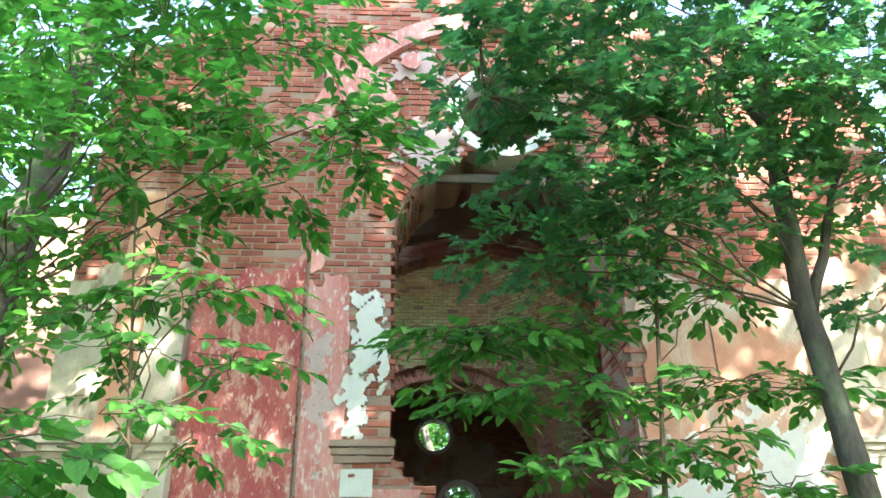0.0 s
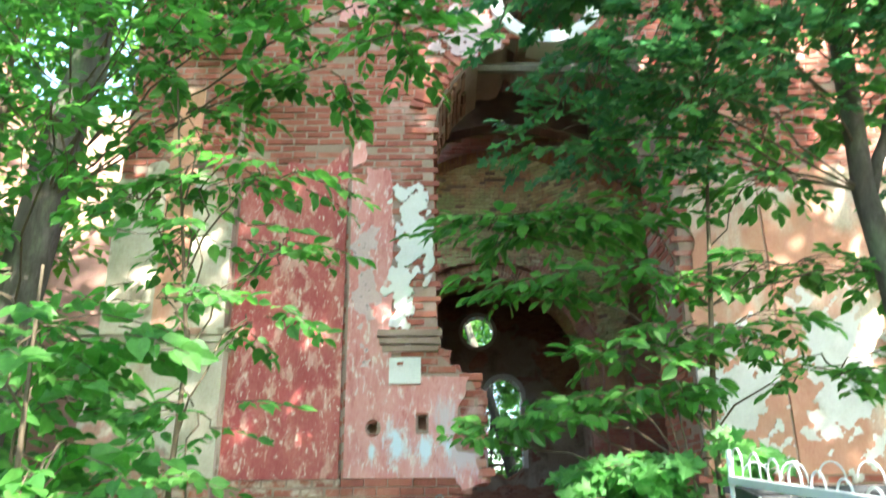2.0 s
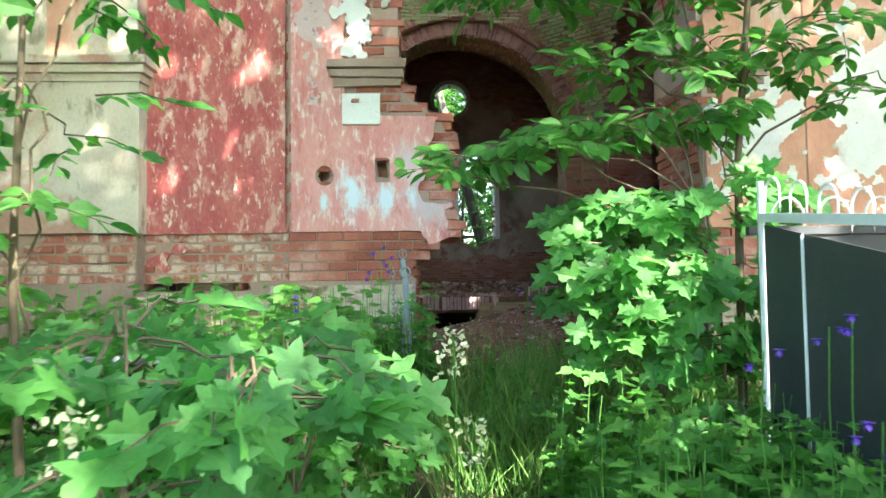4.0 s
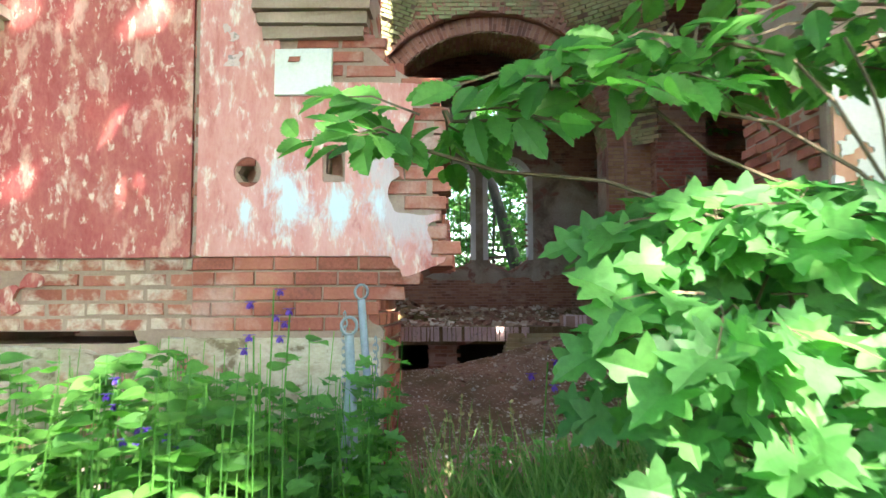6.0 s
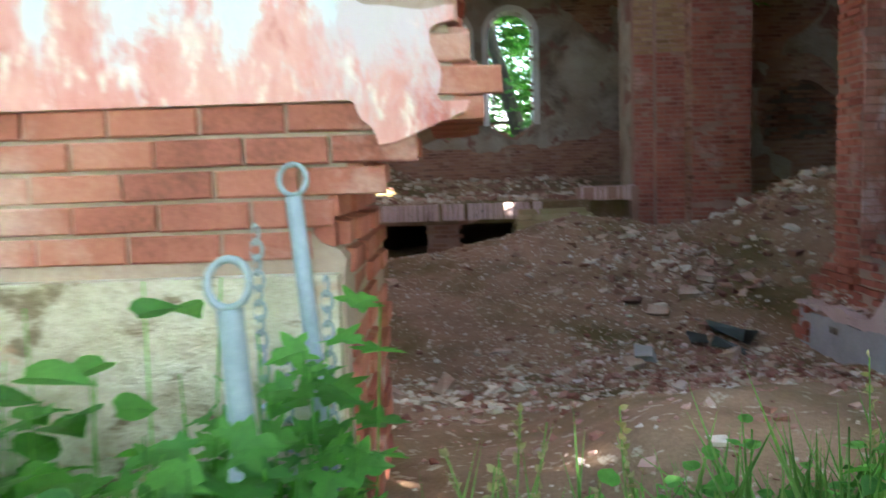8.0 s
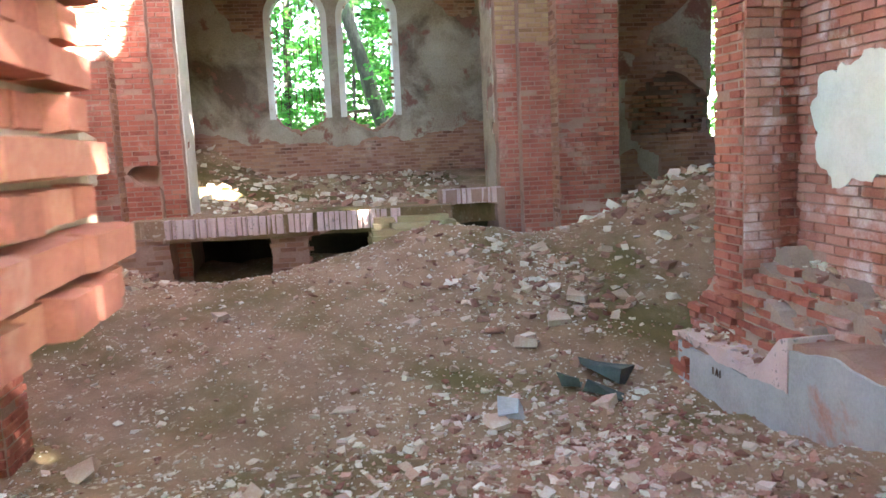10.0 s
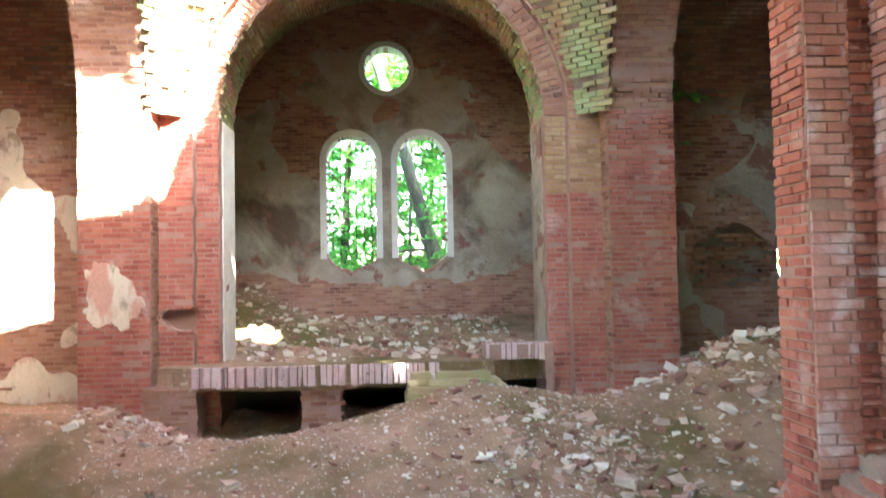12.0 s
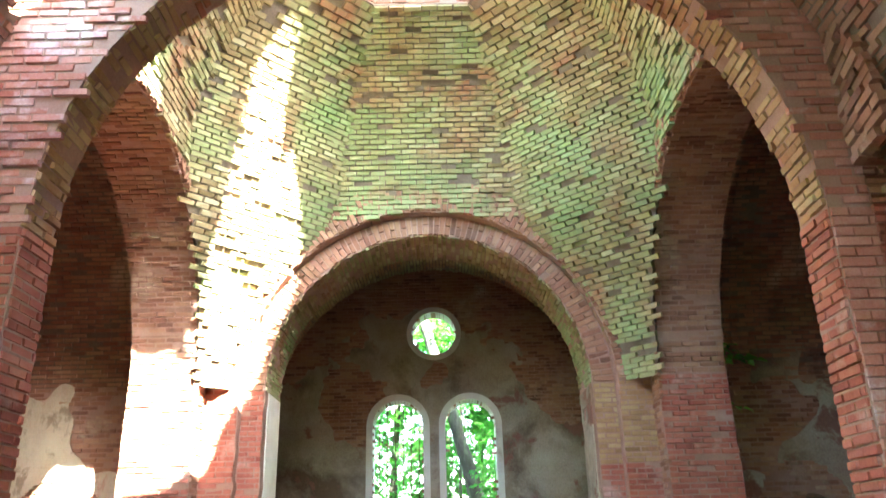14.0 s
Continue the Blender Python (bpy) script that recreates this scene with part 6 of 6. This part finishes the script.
for k, (x, y, z) in enumerate([(-1.75, -4.4, 1.05), (-0.95, -3.7, 1.15), (-0.9, -3.75, 0.9), (-1.7, -4.35, 0.8)]):
    z0 = float(ground_z(np.array(x), np.array(y)))
    ob = empty("white_flower", (x, y, z0), "cream plume of small flowers on a stem", "flower")
    solid("stem", *tube([(0, 0, 0), (0.01, 0, (z - z0) * 0.6), (0, 0, z - z0)], 0.003, 4), HERB, ob)
    n = 60
    c = np.stack([g.normal(size=n) * 0.025, g.normal(size=n) * 0.025, z - z0 - 0.05 + g.uniform(-0.07, 0.07, n)], 1)
    W = g.normal(size=(n, 3))
    W /= np.linalg.norm(W, axis=1, keepdims=True)
    tagged(solid("plume", *leaf_cloud(c, W, g.normal(size=(n, 3)), np.full(n, 0.02), OVAL_SHAPE), PALE, ob), kind="stuff")

# ---- iron things ----
fence = empty("grave_fence", (0.55, -2.45, 0.0), "black sheet-metal grave fence with silver rail and loops", "fence")
FA, FB = np.array((0.0, 0.0, 1.6)), np.array((0.14, -2.4, 1.12))
solid("post", *tube([(0, 0, 0), (0, 0, 1.76)], 0.018, 8), SILVER, fence)
solid("post", *tube([(0.14, -2.4, -0.1), (0.14, -2.4, 1.3)], 0.018, 8), SILVER, fence)
fdir = (FB - FA) / np.linalg.norm(FB - FA)
solid("top_rail", *merge(box((-0.022, -2.4, -0.03), (0.022, 0.0, 0.012))), SILVER, fence)
rail = [c for c in fence.children if c.name.startswith("top_rail")][0]
rail.matrix_basis = Matrix(((1, -0.058, 0, 0), (0, 1, 0, 0), (0, 0.2, 1, 1.6), (0, 0, 0, 1)))
PF = lambda u, v, d: np.stack([0.058 * u + d, -u, v + (1.57 - 0.2 * u - 1.57) * np.clip(v / 1.5, 0, 1)], -1)
solid("panel", *slab(PF, 0.03, 2.38, 0.1, 1.56, 0.2, None, -0.004, 0.004), BLACK_METAL, fence)
for k in range(4):
    u = 0.35 + 0.6 * k
    solid("stay", *tube([(0.058 * u - 0.012, -u, 0.1), (0.058 * u - 0.012, -u, 1.56 - 0.2 * u)], 0.007, 6), SILVER, fence)
for k in range(11):
    u = 0.1 + 0.21 * k
    zt = 1.61 - 0.2 * u
    a = np.linspace(0, math.pi, 9)
    arc = [(0.058 * u, -u - 0.07, zt)] + [(0.058 * u, -u - 0.07 * math.cos(t), zt + 0.1 + 0.07 * math.sin(t)) for t in a] + [(0.058 * u, -u + 0.07, zt)]
    solid("loop", *tube(arc, 0.006, 6), SILVER, fence)
back = empty("back_fence", (0.55, -2.3, 0.0), "black grave fence panel behind with silver loops", "fence")
solid("panel", *box((0.05, 0.0, 0.3), (2.2, 0.01, 1.52)), BLACK_METAL, back)
solid("top_rail", *box((0.0, -0.015, 1.52), (2.2, 0.025, 1.56)), BLACK_METAL, back)
for k in range(9):
    a = np.linspace(0, math.pi, 9)
    solid("loop", *tube([(0.2 + 0.23 * k - 0.08 * math.cos(t), 0.0, 1.6 + 0.1 * math.sin(t)) for t in a] + [(0.28 + 0.23 * k, 0, 1.55)], 0.006, 6), SILVER, back)

rail = empty("pipe_rail", (-2.5, -2.6, 0.0), "low grey pipe rail on short posts in the undergrowth", "railing")
solid("pipe", *tube([(-0.9, 0, 0.98), (0.0, 0, 0.99), (0.85, 0, 1.0)], 0.02, 8), STEEL, rail)
for x in (-0.85, 0.8):
    solid("post", *tube([(x, 0, -0.1), (x, 0, 0.98)], 0.02, 8), STEEL, rail)


def ring_post(x, y, z, foot, label, brace=None):
    z0 = float(ground_z(np.array(x), np.array(y))) - 0.1
    ob = empty("pipe_post", (x, y, 0), label, "post")
    solid("pipe", *tube([(foot[0], foot[1], z0), (0, 0, z - 0.05)], 0.02, 10), STEEL, ob, smooth=True)
    a = np.linspace(0, 2 * math.pi, 17)
    solid("ring", *tube([(0.032 * math.cos(t), 0.008 * math.sin(t), z - 0.012 + 0.036 * math.sin(t)) for t in a], 0.007, 6, False), STEEL, ob, smooth=True)
    if brace:
        solid("brace", *tube([(brace[0], brace[1], z0), (0.005, 0.01, z - 0.2)], 0.017, 8), STEEL, ob, smooth=True)
    return ob


ring_post(-1.13, -0.8, 1.4, (0.05, 0.02), "grey steel pipe post with a ring and brace", (-0.06, -0.05))
far_post = ring_post(-1.16, -0.15, 1.55, (0.1, 0.0), "grey steel pipe post with ring leaning at the jamb")
chain = empty("chain", (-1.23, -0.24, 0.0), "steel chain hanging beside the pipe post", "chain")
for run, (x, z0, z1) in enumerate(((0.0, 0.95, 1.42), (0.15, 0.7, 1.3), (0.055, 0.8, 1.15))):
    for k in range(int((z1 - z0) / 0.034)):
        a = np.linspace(0, 2 * math.pi, 9)
        sx, sy = (0.013, 0.002) if k % 2 else (0.004, 0.012)
        solid("link", *tube([(x + sx * math.cos(t), sy * math.cos(t), z1 - 0.034 * k + 0.023 * math.sin(t)) for t in a], 0.0042, 5, False), STEEL, chain)
plaque = empty("wall_plaque", (-1.465, -0.1, 2.66), "small square off-white stone plaque with a chip", "plaque")
solid("slab", *box((-0.145, -0.025, -0.12), (0.145, 0.05, 0.12), 0.004, np.random.default_rng(2)), WHITE, plaque)
solid("chip", *box((-0.07, -0.029, 0.05), (-0.02, -0.02, 0.075), 0.008, np.random.default_rng(3)), BRICK, plaque)

# ---- single bricks of the nearest walls ----
for k, (o, U, Vd, u0, u1, v0, v1, mat, parent, field) in enumerate(NEAR_BRICKS):
    pieces(o, U, Vd, u0, u1, v0, v1, mat, parent, field, seed=500 + k, L=0.215 if k == 0 else 0.255, depth=0.014 if k == 0 else 0.022)


def jamb_bricks(parent):
    """Broken course ends of the portal's jamb: each course stops short or juts out."""
    g = np.random.default_rng(71)
    rows = 20
    H = (2.88 - 1.36) / rows
    for r in range(rows):
        z = 1.36 + (r + 0.5) * H
        end = -float(np.interp(z, JZ, JX)) + g.uniform(-0.035, 0.005) + (0.02 if r % 2 else -0.01) * (z > 1.7)
        y = -0.066
        while y < 0.9:
            w = 0.25 if r % 2 else 0.122
            ob = new("brick", UNIT_BRICKS[g.integers(6)])
            ob.parent = parent
            e = end + g.uniform(-0.03, 0.015)
            m = Matrix((Vector((0, w - 0.011, 0)), Vector((-0.1, 0, 0)), Vector((0, 0, H - 0.012)))).transposed().to_4x4()
            m.translation = (e - 0.1, y + w / 2, z)
            ob.matrix_basis = m
            y += w


jamb_bricks(facade)
